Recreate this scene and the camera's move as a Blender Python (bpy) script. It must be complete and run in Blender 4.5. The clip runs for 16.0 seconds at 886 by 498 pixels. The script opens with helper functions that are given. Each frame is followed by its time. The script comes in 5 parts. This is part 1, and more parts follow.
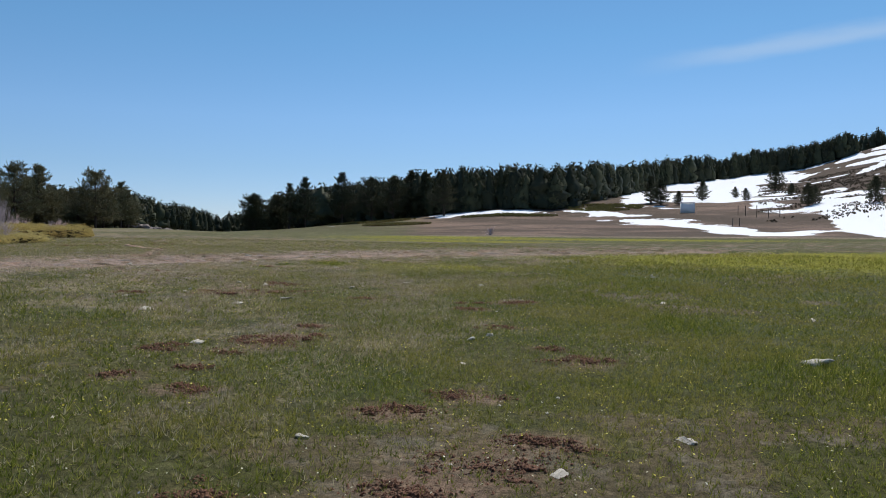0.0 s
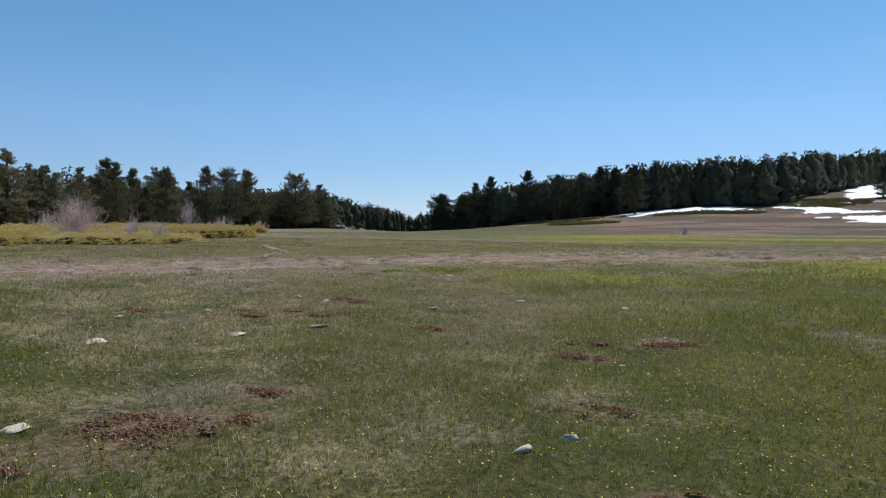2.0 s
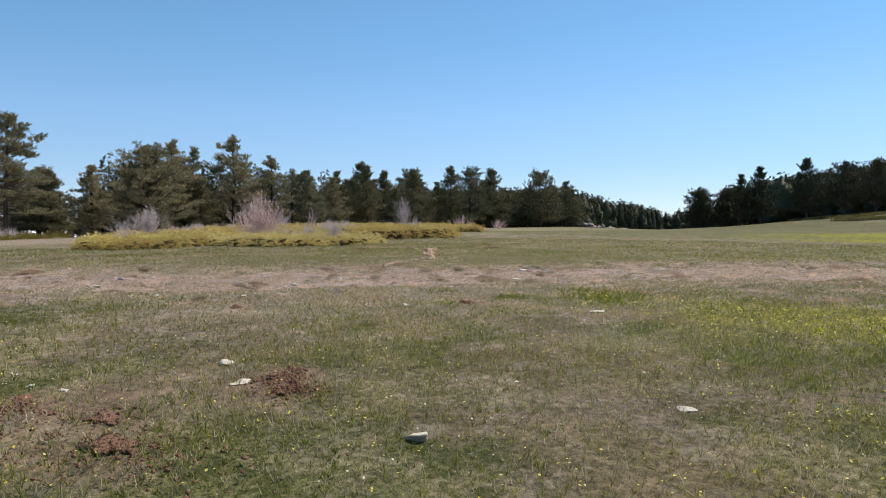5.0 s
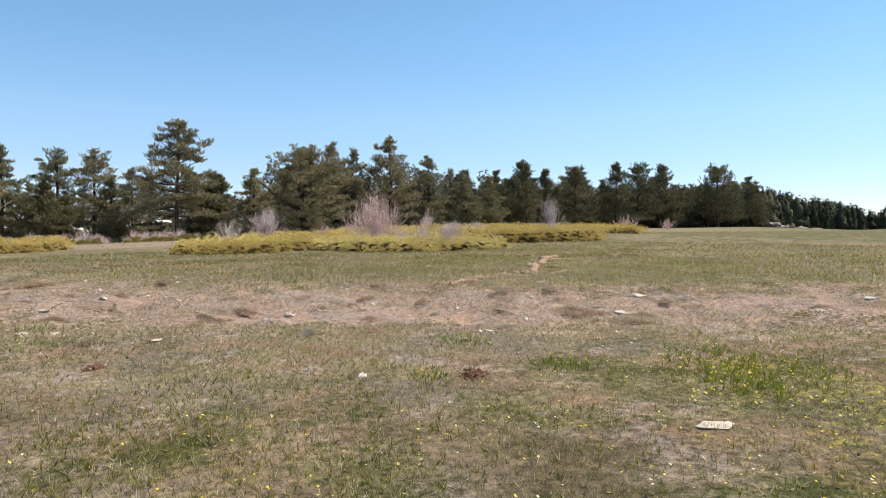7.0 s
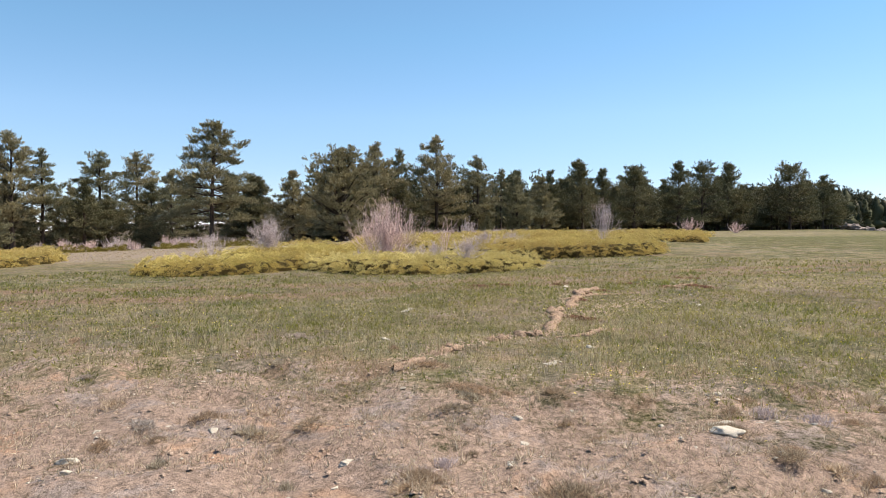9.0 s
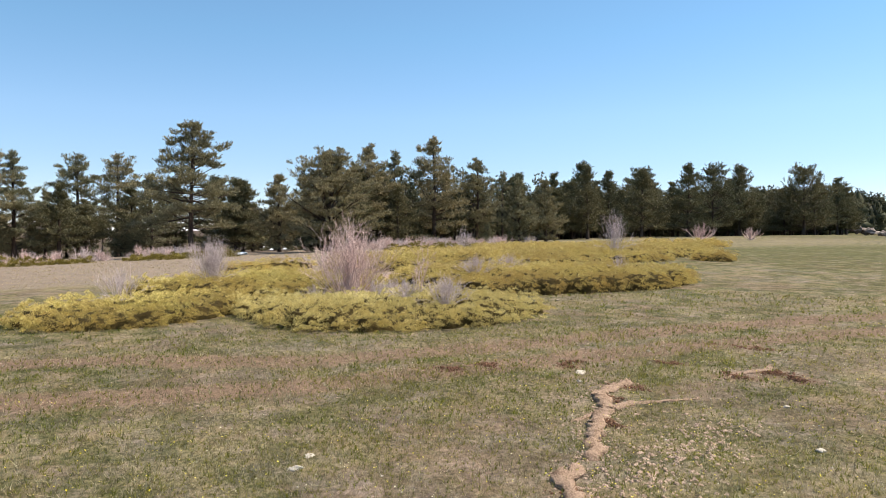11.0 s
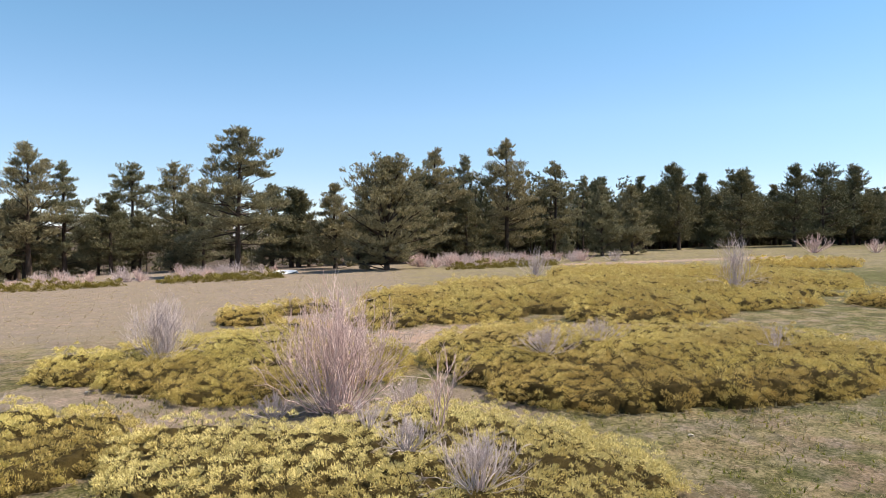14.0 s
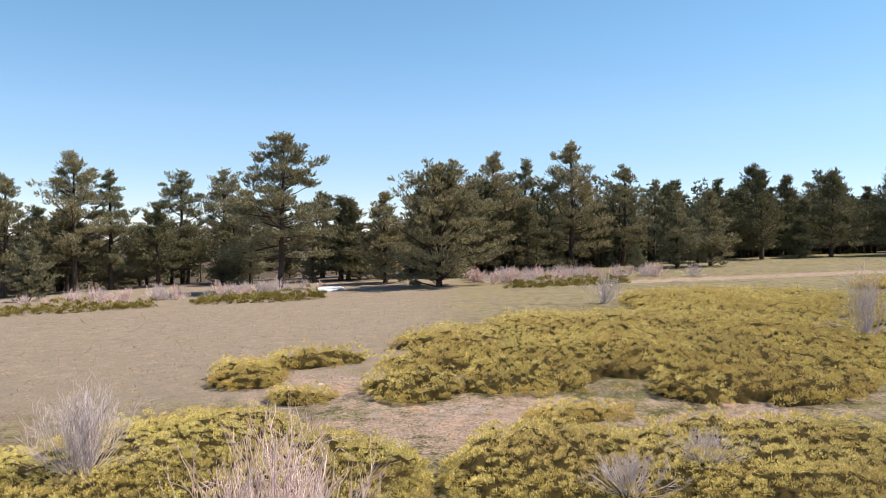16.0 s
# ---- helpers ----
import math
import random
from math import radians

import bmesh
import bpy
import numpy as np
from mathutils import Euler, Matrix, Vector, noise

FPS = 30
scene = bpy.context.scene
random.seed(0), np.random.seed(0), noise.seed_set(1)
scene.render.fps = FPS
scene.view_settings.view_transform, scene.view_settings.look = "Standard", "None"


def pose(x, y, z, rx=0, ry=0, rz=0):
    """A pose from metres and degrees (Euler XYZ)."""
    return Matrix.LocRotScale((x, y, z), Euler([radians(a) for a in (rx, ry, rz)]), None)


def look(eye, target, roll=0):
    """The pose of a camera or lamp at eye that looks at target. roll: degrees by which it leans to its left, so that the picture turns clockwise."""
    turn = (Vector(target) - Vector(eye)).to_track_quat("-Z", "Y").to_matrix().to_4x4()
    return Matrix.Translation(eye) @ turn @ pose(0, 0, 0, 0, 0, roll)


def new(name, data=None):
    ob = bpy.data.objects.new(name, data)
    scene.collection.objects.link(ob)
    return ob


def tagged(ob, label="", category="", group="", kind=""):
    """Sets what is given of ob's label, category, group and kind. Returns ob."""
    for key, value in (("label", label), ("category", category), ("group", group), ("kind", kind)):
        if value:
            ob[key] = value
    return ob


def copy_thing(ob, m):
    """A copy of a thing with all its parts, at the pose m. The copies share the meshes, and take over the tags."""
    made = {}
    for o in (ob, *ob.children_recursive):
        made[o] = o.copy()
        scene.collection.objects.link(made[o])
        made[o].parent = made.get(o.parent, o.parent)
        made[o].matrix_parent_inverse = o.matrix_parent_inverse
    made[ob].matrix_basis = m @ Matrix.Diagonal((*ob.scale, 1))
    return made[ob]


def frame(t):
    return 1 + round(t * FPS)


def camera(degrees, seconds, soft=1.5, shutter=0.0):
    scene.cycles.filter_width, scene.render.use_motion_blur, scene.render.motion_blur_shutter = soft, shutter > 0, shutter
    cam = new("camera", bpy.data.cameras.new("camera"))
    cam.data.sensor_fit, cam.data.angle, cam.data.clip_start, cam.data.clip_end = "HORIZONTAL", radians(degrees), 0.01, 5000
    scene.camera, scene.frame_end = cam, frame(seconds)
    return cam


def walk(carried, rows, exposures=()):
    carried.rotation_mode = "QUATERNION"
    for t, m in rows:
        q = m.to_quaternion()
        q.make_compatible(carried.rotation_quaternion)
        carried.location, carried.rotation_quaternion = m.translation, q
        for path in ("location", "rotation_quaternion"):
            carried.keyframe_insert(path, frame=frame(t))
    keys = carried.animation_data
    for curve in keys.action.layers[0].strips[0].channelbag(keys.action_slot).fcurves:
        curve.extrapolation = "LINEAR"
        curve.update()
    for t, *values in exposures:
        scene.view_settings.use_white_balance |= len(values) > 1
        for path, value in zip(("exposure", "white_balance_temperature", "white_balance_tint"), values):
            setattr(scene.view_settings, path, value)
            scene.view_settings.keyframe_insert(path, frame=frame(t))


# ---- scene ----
cam = camera(63.3, 16.0, 0.75)
PATH = [
    (0, (1.679, -0.512, 0.323), (1.241, 1.439, 0.299), -0.0),
    (0.5, (1.739, 0.358, 0.334), (1.162, 2.273, 0.311), 0.0),
    (1, (1.77, 1.161, 0.344), (1.07, 3.035, 0.321), 0.0),
    (1.5, (1.737, 2.019, 0.349), (0.913, 3.841, 0.325), 0.0),
    (2, (1.663, 2.83, 0.349), (0.727, 4.598, 0.324), -0.0),
    (2.5, (1.527, 3.649, 0.348), (0.489, 5.358, 0.324), 0.0),
    (3, (1.35, 4.469, 0.356), (0.213, 6.114, 0.33), -0.0),
    (3.5, (1.129, 5.244, 0.364), (-0.101, 6.821, 0.338), -0.0),
    (4, (0.845, 6.032, 0.372), (-0.476, 7.534, 0.345), 0.0),
    (6.5, (-0.897, 9.628, 0.497), (-2.599, 10.678, 0.469), -0.1),
    (7, (-1.446, 10.295, 0.51), (-3.205, 11.245, 0.482), -0.0),
    (7.5, (-2.044, 10.935, 0.521), (-3.849, 11.795, 0.493), -0.1),
    (8, (-2.698, 11.528, 0.585), (-4.525, 12.342, 0.557), -0.0),
    (8.5, (-3.373, 12.102, 0.716), (-5.203, 12.908, 0.689), 0.0),
    (9, (-4.077, 12.631, 0.865), (-5.907, 13.437, 0.838), 0.0),
    (11.5, (-7.893, 14.955, 1.604), (-9.731, 15.744, 1.578), 0.1),
    (12, (-8.698, 15.404, 1.746), (-10.543, 16.177, 1.721), 0.1),
    (12.5, (-9.518, 15.83, 1.893), (-11.37, 16.586, 1.869), 0.0),
    (13, (-10.352, 16.24, 2.03), (-12.217, 16.96, 2.007), 0.0),
    (13.5, (-11.205, 16.649, 2.167), (-13.093, 17.31, 2.145), 0.0),
    (14, (-12.055, 17.055, 2.337), (-13.965, 17.649, 2.315), -0.0),
    (14.5, (-12.902, 17.424, 2.517), (-14.833, 17.946, 2.496), -0.0),
    (15, (-13.706, 17.775, 2.706), (-15.647, 18.259, 2.685), 0.0),
    (15.5, (-14.514, 18.12, 2.908), (-16.462, 18.574, 2.886), 0.0),
    (16, (-15.395, 18.455, 3.086), (-17.35, 18.877, 3.065), 0.0),
]
EXPOSURES = [(0.0, -0.21, 6500, 10), (1.0, -0.14, 6500, 10), (2.0, -0.09, 6500, 10), (4.0, 0.05, 6600, 10), (5.2, 0.36, 7000, 11), (6.5, 0.60, 7400, 12), (9.0, 0.65, 7500, 12), (16.0, 0.65, 7500, 12)]
walk(cam, [(t, look(eye, target, roll)) for t, eye, target, roll in PATH], EXPOSURES)

# ---- light ----
SUN_AZ, SUN_EL = 8.0, 57.0          # degrees clockwise from +y, degrees above the horizon
world = bpy.data.worlds.new("sky")
scene.world = world
world.use_nodes = True
wn, wl = world.node_tree.nodes, world.node_tree.links
sky = wn.new("ShaderNodeTexSky")
sky.sky_type, sky.sun_disc = "NISHITA", False
sky.sun_elevation, sky.sun_rotation = radians(SUN_EL), radians(SUN_AZ)
sky.altitude, sky.air_density, sky.dust_density, sky.ozone_density = 1600, 1.0, 0.04, 2.6
bg = wn["Background"]
bg.inputs["Strength"].default_value = 0.11
tint = wn.new("ShaderNodeMix")
tint.data_type, tint.blend_type = "RGBA", "MULTIPLY"
tint.inputs[0].default_value = 1.0
# the air's colour from the horizon upwards
way = wn.new("ShaderNodeTexCoord").outputs["Generated"]
split = wn.new("ShaderNodeSeparateXYZ")
wl.new(way, split.inputs[0])
air = wn.new("ShaderNodeValToRGB")
for n, (at, c) in enumerate(((0.0, (0.80, 0.80, 1.00)), (0.10, (0.80, 0.92, 1.04)), (0.165, (0.87, 1.05, 1.16)), (0.27, (0.79, 1.12, 1.20)))):
    e = air.color_ramp.elements[n] if n < 2 else air.color_ramp.elements.new(at)
    e.position, e.color = at, (*c, 1.0)
wl.new(split.outputs[2], air.inputs[0])
wl.new(air.outputs[0], tint.inputs[7])
wl.new(sky.outputs[0], tint.inputs[6])
# one thin streak of cirrus to the north
mid, along_it = Vector((0.1901, 0.9526, 0.2375)), Vector((0.9766, -0.2004, 0.0637)).normalized()
over_it = mid.cross(along_it).normalized() * -1


def wmath(op, a, b=0.0):
    n = wn.new("ShaderNodeMath")
    n.operation = op
    for sock, v in zip(n.inputs, (a, b)):
        if isinstance(v, bpy.types.NodeSocket):
            wl.new(v, sock)
        else:
            sock.default_value = v
    return n.outputs[0]


def wdot(v):
    n = wn.new("ShaderNodeVectorMath")
    n.operation = "DOT_PRODUCT"
    wl.new(way, n.inputs[0])
    n.inputs[1].default_value = v
    return n.outputs["Value"]


def wstep(v, lo, hi):
    n = wn.new("ShaderNodeMapRange")
    n.interpolation_type = "SMOOTHSTEP"
    wl.new(v, n.inputs["Value"])
    n.inputs["From Min"].default_value, n.inputs["From Max"].default_value = lo, hi
    return n.outputs[0]


stretch = wn.new("ShaderNodeMapping")
stretch.inputs["Scale"].default_value = (14.0, 14.0, 60.0)
wl.new(way, stretch.inputs["Vector"])
wisp = wn.new("ShaderNodeTexNoise")
wisp.inputs["Scale"].default_value, wisp.inputs["Detail"].default_value = 1.0, 5.0
wl.new(stretch.outputs[0], wisp.inputs["Vector"])
u, v = wdot(along_it), wdot(over_it)
v = wmath("ADD", v, wmath("MULTIPLY", wmath("SUBTRACT", wisp.outputs["Fac"], 0.5), 0.014))
streak = wmath("MULTIPLY", wstep(wmath("ABSOLUTE", v), 0.017, 0.0), wmath("MULTIPLY", wstep(u, -0.17, 0.02), wstep(u, 0.34, 0.20)))
streak = wmath("MULTIPLY", streak, wmath("MULTIPLY", wstep(wdot(mid), 0.90, 0.95), 0.42))
cloud = wn.new("ShaderNodeMix")
cloud.data_type = "RGBA"
cloud.inputs[7].default_value = (5.2, 6.6, 8.4, 1.0)
wl.new(streak, cloud.inputs[0])
wl.new(tint.outputs[2], cloud.inputs[6])
wl.new(cloud.outputs[2], bg.inputs["Color"])
sun = new("sun", bpy.data.lights.new("sun", "SUN"))
sun.data.energy, sun.data.angle, sun.data.color = 5.0, radians(0.6), (1.0, 0.95, 0.87)
az, el = radians(SUN_AZ), radians(SUN_EL)
sun_way = Vector((math.sin(az) * math.cos(el), math.cos(az) * math.cos(el), math.sin(el)))
sun.matrix_world = look(sun_way * 100, (0, 0, 0))

# ---- materials ----
class Mat:
    """A small builder of node materials."""

    def __init__(self, name, rough=0.8, spec=0.3):
        self.m = bpy.data.materials.new(name)
        self.m.use_nodes = True
        self.t = self.m.node_tree
        self.b = self.t.nodes["Principled BSDF"]
        self.b.inputs["Roughness"].default_value = rough
        self.b.inputs["Specular IOR Level"].default_value = spec
        self.obj = self.t.nodes.new("ShaderNodeTexCoord").outputs["Object"]

    def node(self, kind, **inputs):
        n = self.t.nodes.new(kind)
        for key, v in inputs.items():
            key = key.replace("_", " ")
            if isinstance(v, bpy.types.NodeSocket):
                self.t.links.new(v, n.inputs[key])
            else:
                n.inputs[key].default_value = v
        return n

    def noise(self, scale, detail=4.0, rough=0.6, vector=None):
        n = self.node("ShaderNodeTexNoise", Scale=scale, Detail=detail, Roughness=rough)
        self.t.links.new(vector or self.obj, n.inputs["Vector"])
        return n.outputs["Fac"]

    def ramp(self, fac, stops):
        n = self.t.nodes.new("ShaderNodeValToRGB")
        while len(n.color_ramp.elements) < len(stops):
            n.color_ramp.elements.new(0.5)
        for e, (p, c) in zip(n.color_ramp.elements, stops):
            e.position, e.color = p, (*c, 1.0) if len(c) == 3 else c
        self.t.links.new(fac, n.inputs[0])
        return n.outputs[0]

    def mix(self, fac, a, b, mode="MIX"):
        n = self.t.nodes.new("ShaderNodeMix")
        n.data_type, n.blend_type = "RGBA", mode
        for sock, v in ((n.inputs[0], fac), (n.inputs[6], a), (n.inputs[7], b)):
            if isinstance(v, bpy.types.NodeSocket):
                self.t.links.new(v, sock)
            else:
                sock.default_value = v if isinstance(v, float) else (*v, 1.0)
        return n.outputs[2]

    def math(self, op, a, b=0.0, clamp=False):
        n = self.t.nodes.new("ShaderNodeMath")
        n.operation, n.use_clamp = op, clamp
        for sock, v in zip(n.inputs, (a, b)):
            if isinstance(v, bpy.types.NodeSocket):
                self.t.links.new(v, sock)
            else:
                sock.default_value = v
        return n.outputs[0]

    def step(self, v, lo, hi):
        n = self.node("ShaderNodeMapRange", From_Min=lo, From_Max=hi)
        n.interpolation_type = "SMOOTHSTEP"
        self.t.links.new(v, n.inputs["Value"])
        return n.outputs[0]

    def attr(self, name):
        n = self.t.nodes.new("ShaderNodeAttribute")
        n.attribute_name = name
        return n.outputs["Fac"]

    def island(self):
        return self.t.nodes.new("ShaderNodeNewGeometry").outputs["Random Per Island"]

    def each(self):
        return self.t.nodes.new("ShaderNodeObjectInfo").outputs["Random"]

    def color(self, c):
        if isinstance(c, bpy.types.NodeSocket):
            self.t.links.new(c, self.b.inputs["Base Color"])
        else:
            self.b.inputs["Base Color"].default_value = (*c, 1.0)
        return self

    def bump(self, height, strength=0.5, distance=0.02):
        n = self.node("ShaderNodeBump", Strength=strength, Distance=distance, Height=height)
        self.t.links.new(n.outputs[0], self.b.inputs["Normal"])
        return self

    def leafy(self, amount, tint):
        """Lets some sun through thin leaves."""
        tr = self.node("ShaderNodeBsdfTranslucent")
        if isinstance(tint, bpy.types.NodeSocket):
            self.t.links.new(tint, tr.inputs["Color"])
        else:
            tr.inputs["Color"].default_value = (*tint, 1.0)
        mx = self.t.nodes.new("ShaderNodeMixShader")
        mx.inputs[0].default_value = amount
        self.t.links.new(self.b.outputs[0], mx.inputs[1])
        self.t.links.new(tr.outputs[0], mx.inputs[2])
        self.t.links.new(mx.outputs[0], self.t.nodes["Material Output"].inputs["Surface"])
        return self


def ground_material():
    k = Mat("meadow_ground", 0.95, 0.15)
    coarse, mid, fine = k.noise(0.45, 3), k.noise(2.6, 5, 0.65), k.noise(24.0, 4, 0.75)
    grit, patch = k.noise(110.0, 3, 0.8), k.noise(1.15, 4, 0.7)
    speck = k.mix(0.5, fine, grit)

    def tone(c, spread, warm=0.0):
        dark = tuple(v * (1 - spread) for v in c)
        light = tuple(v * (1 + spread * (1 + warm * n)) for n, v in enumerate(c))
        return k.ramp(speck, [(0.38, dark), (0.50, c), (0.63, light)])

    green, lush = tone((0.060, 0.063, 0.013), 0.72, 0.1), tone((0.050, 0.063, 0.010), 0.70, 0.1)
    straw, grey = tone((0.250, 0.204, 0.126), 0.55), tone((0.210, 0.170, 0.140), 0.50)
    soil, orange, lilac = tone((0.285, 0.210, 0.170), 0.66), tone((0.340, 0.222, 0.158), 0.60), tone((0.270, 0.218, 0.196), 0.62)
    rust, dead, fallow = tone((0.215, 0.142, 0.098), 0.58), tone((0.095, 0.070, 0.048), 0.60), tone((0.226, 0.182, 0.150), 0.24)
    soil = k.mix(k.step(k.noise(1.3, 4, 0.7), 0.56, 0.66), soil, orange)
    soil = k.mix(k.step(k.noise(1.9, 5, 0.75), 0.52, 0.60), soil, lilac)
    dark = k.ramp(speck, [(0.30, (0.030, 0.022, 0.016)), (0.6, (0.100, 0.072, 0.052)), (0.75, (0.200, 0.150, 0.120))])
    snow = k.ramp(fine, [(0.3, (0.74, 0.77, 0.82)), (0.7, (0.90, 0.91, 0.93))])
    bloom = k.mix(k.step(speck, 0.42, 0.60), lush, (0.330, 0.305, 0.015))
    wob = k.math("SUBTRACT", k.mix(0.45, mid, fine), 0.5)

    def mask(name, wobble, lo=0.35, hi=0.65):
        return k.step(k.math("ADD", k.attr(name), k.math("MULTIPLY", wob, wobble)), lo, hi)

    c = k.mix(k.step(coarse, 0.46, 0.58), green, lush)
    c = k.mix(k.math("ADD", k.math("MULTIPLY", mask("dry", 2.2, 0.2, 0.8), 0.70), 0.08), c, k.mix(k.step(patch, 0.47, 0.60), straw, grey))
    c = k.mix(k.math("MULTIPLY", mask("dead", 2.4, 0.35, 0.8), 0.50), c, k.mix(k.step(k.noise(3.1, 4, 0.7), 0.50, 0.62), k.mix(0.35, dead, rust), grey))
    c = k.mix(k.math("MULTIPLY", mask("earth", 1.0, 0.25, 0.75), 0.85), c, k.mix(0.30, rust, dead))
    mixed = k.attr("mixed")
    c = k.mix(k.math("MULTIPLY", k.step(k.math("ADD", k.noise(1.4, 5, 0.75), k.math("MULTIPLY", wob, 0.5)), 0.50, 0.60), mixed), c, rust)
    c = k.mix(k.math("MULTIPLY", k.step(k.math("ADD", k.noise(2.1, 5, 0.75), k.math("MULTIPLY", wob, 0.7)), 0.54, 0.66), mixed), c, lilac)
    c = k.mix(k.math("MULTIPLY", mask("rut", 0.9, 0.22, 0.66), 0.88), c, k.mix(0.18, rust, dark))
    c = k.mix(mask("yellow", 1.6), c, bloom)
    c = k.mix(mask("bare", 2.2, 0.3, 0.7), c, soil)
    c = k.mix(k.math("MULTIPLY", mask("slope", 0.8), 0.60), c, tone((0.215, 0.135, 0.108), 0.5))
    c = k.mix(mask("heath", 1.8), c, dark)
    clump = k.ramp(k.mix(0.4, k.noise(9.0, 5, 0.75), mid), [(0.30, (0.55, 0.54, 0.50)), (0.50, (1.0, 1.0, 1.0)), (0.70, (1.38, 1.36, 1.30))])
    c = k.mix(1.0, c, clump, "MULTIPLY")
    c = k.mix(k.math("MULTIPLY", k.math("MULTIPLY", mask("fallow", 0.8), k.math("SUBTRACT", 1.0, mask("bare", 2.2, 0.6, 0.8))), 0.62), c, fallow)
    c = k.mix(mask("snow", 1.1, 0.47, 0.53), c, snow)
    k.color(c)
    return k.bump(speck, 0.9, 0.030).m


def leaf_material(name, stops, through_amount=0.3, rough=0.6, patch=0.0, patch_color=(0.3, 0.2, 0.05), drift=None, vary=1.0):
    k = Mat(name, rough, 0.15)
    c = k.ramp(k.island(), stops)
    if patch and drift:
        c = k.mix(k.step(k.noise(patch, 4, 0.65), 0.42, 0.60), c, k.ramp(k.island(), drift))
    elif patch:
        c = k.mix(k.math("MULTIPLY", k.step(k.noise(patch, 4, 0.65), 0.44, 0.60), 0.65), c, patch_color)
    hue = k.ramp(k.each(), [(0.0, (1 - 0.20 * vary, 1 - 0.14 * vary, 1 - 0.20 * vary)), (1.0, (1 + 0.15 * vary, 1 + 0.08 * vary, 1 - 0.05 * vary))])
    c = k.mix(1.0, c, hue, "MULTIPLY")
    k.color(c)
    return k.leafy(through_amount, c).m


def wood_material(name, dark, light, scale=9.0, rough=0.85):
    k = Mat(name, rough, 0.2)
    n = k.node("ShaderNodeMapping")
    k.t.links.new(k.obj, n.inputs["Vector"])
    n.inputs["Scale"].default_value = (1.0, 1.0, 0.25)
    f = k.noise(scale, 5, 0.7, n.outputs[0])
    k.color(k.ramp(f, [(0.3, dark), (0.7, light)]))
    return k.bump(f, 0.8, 0.02).m


def twig_material(name, dark, light):
    k = Mat(name, 0.8, 0.2)
    k.color(k.mix(k.math("MULTIPLY", k.noise(14.0, 3), 0.5), k.ramp(k.island(), [(0.0, dark), (1.0, light)]), dark))
    return k.m


def rock_material(name, dark, light, moss=(0.10, 0.09, 0.05)):
    k = Mat(name, 0.9, 0.2)
    a, b = k.noise(18.0, 6, 0.7), k.noise(70.0, 4, 0.7)
    c = k.ramp(k.mix(0.4, a, b), [(0.3, dark), (0.62, light)])
    c = k.mix(k.step(k.noise(9.0, 4), 0.62, 0.74), c, moss)
    k.color(c)
    return k.bump(k.mix(0.5, a, b), 0.8, 0.005).m


def soil_material(name, dark, light):
    k = Mat(name, 0.95, 0.1)
    a, b = k.noise(30.0, 5, 0.7), k.noise(120.0, 3, 0.7)
    k.color(k.ramp(k.mix(0.5, a, b), [(0.32, dark), (0.66, light)]))
    return k.bump(k.mix(0.5, a, b), 1.0, 0.015).m


def plain(name, c, rough=0.7, grain=20.0):
    k = Mat(name, rough, 0.3)
    f = k.noise(grain, 5)
    k.color(k.mix(f, tuple(v * 0.82 for v in c), c))
    return k.bump(f, 0.3, 0.01).m


GROUND = ground_material()
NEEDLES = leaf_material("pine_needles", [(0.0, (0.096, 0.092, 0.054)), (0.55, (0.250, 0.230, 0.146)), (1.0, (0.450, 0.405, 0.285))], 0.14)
# the same needles with shade and backlight of farther trees put into the colour
SHADED_NEEDLES = leaf_material("shaded_pine_needles", [(0.0, (0.084, 0.085, 0.050)), (0.6, (0.141, 0.136, 0.081)), (1.0, (0.216, 0.200, 0.131))], 0.14)
BACKLIT_NEEDLES = leaf_material("backlit_pine_needles", [(0.0, (0.034, 0.038, 0.024)), (0.6, (0.062, 0.066, 0.038)), (1.0, (0.100, 0.102, 0.058))], 0.12)
JUNIPER = leaf_material("golden_juniper_sprays", [(0.0, (0.376, 0.299, 0.107)), (0.5, (0.611, 0.485, 0.168)), (1.0, (0.874, 0.726, 0.314))], 0.22, 0.8, 0.8, (0.458, 0.321, 0.126), vary=0.2)
JUNIPER_PALE = leaf_material("pale_juniper_sprays", [(0.0, (0.463, 0.392, 0.164)), (0.5, (0.677, 0.573, 0.249)), (1.0, (0.852, 0.740, 0.368))], 0.25, 0.8, 0.9, (0.557, 0.444, 0.175), vary=0.2)
JUNIPER_GREEN = leaf_material("green_juniper_sprays", [(0.0, (0.389, 0.337, 0.112)), (0.5, (0.628, 0.524, 0.181)), (1.0, (0.857, 0.714, 0.297))], 0.22, 0.8, 0.9, (0.478, 0.352, 0.132), vary=0.2)
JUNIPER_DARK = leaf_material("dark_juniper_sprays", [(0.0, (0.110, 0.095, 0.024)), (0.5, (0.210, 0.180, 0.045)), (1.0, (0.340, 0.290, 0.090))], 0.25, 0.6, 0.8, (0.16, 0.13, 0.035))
# woody brown, darkened so the gaps between clumps carry the mat's inner shade
JUNIPER_SHADED_WOOD = soil_material("shaded_juniper_undergrowth", (0.016, 0.012, 0.004), (0.080, 0.058, 0.020))
BARK = wood_material("pine_bark", (0.030, 0.023, 0.019), (0.110, 0.080, 0.062))
TWIGS = twig_material("bare_twigs", (0.440, 0.290, 0.270), (0.930, 0.770, 0.735))
TWIGS_GREY = twig_material("bare_grey_twigs", (0.390, 0.315, 0.315), (0.820, 0.725, 0.720))
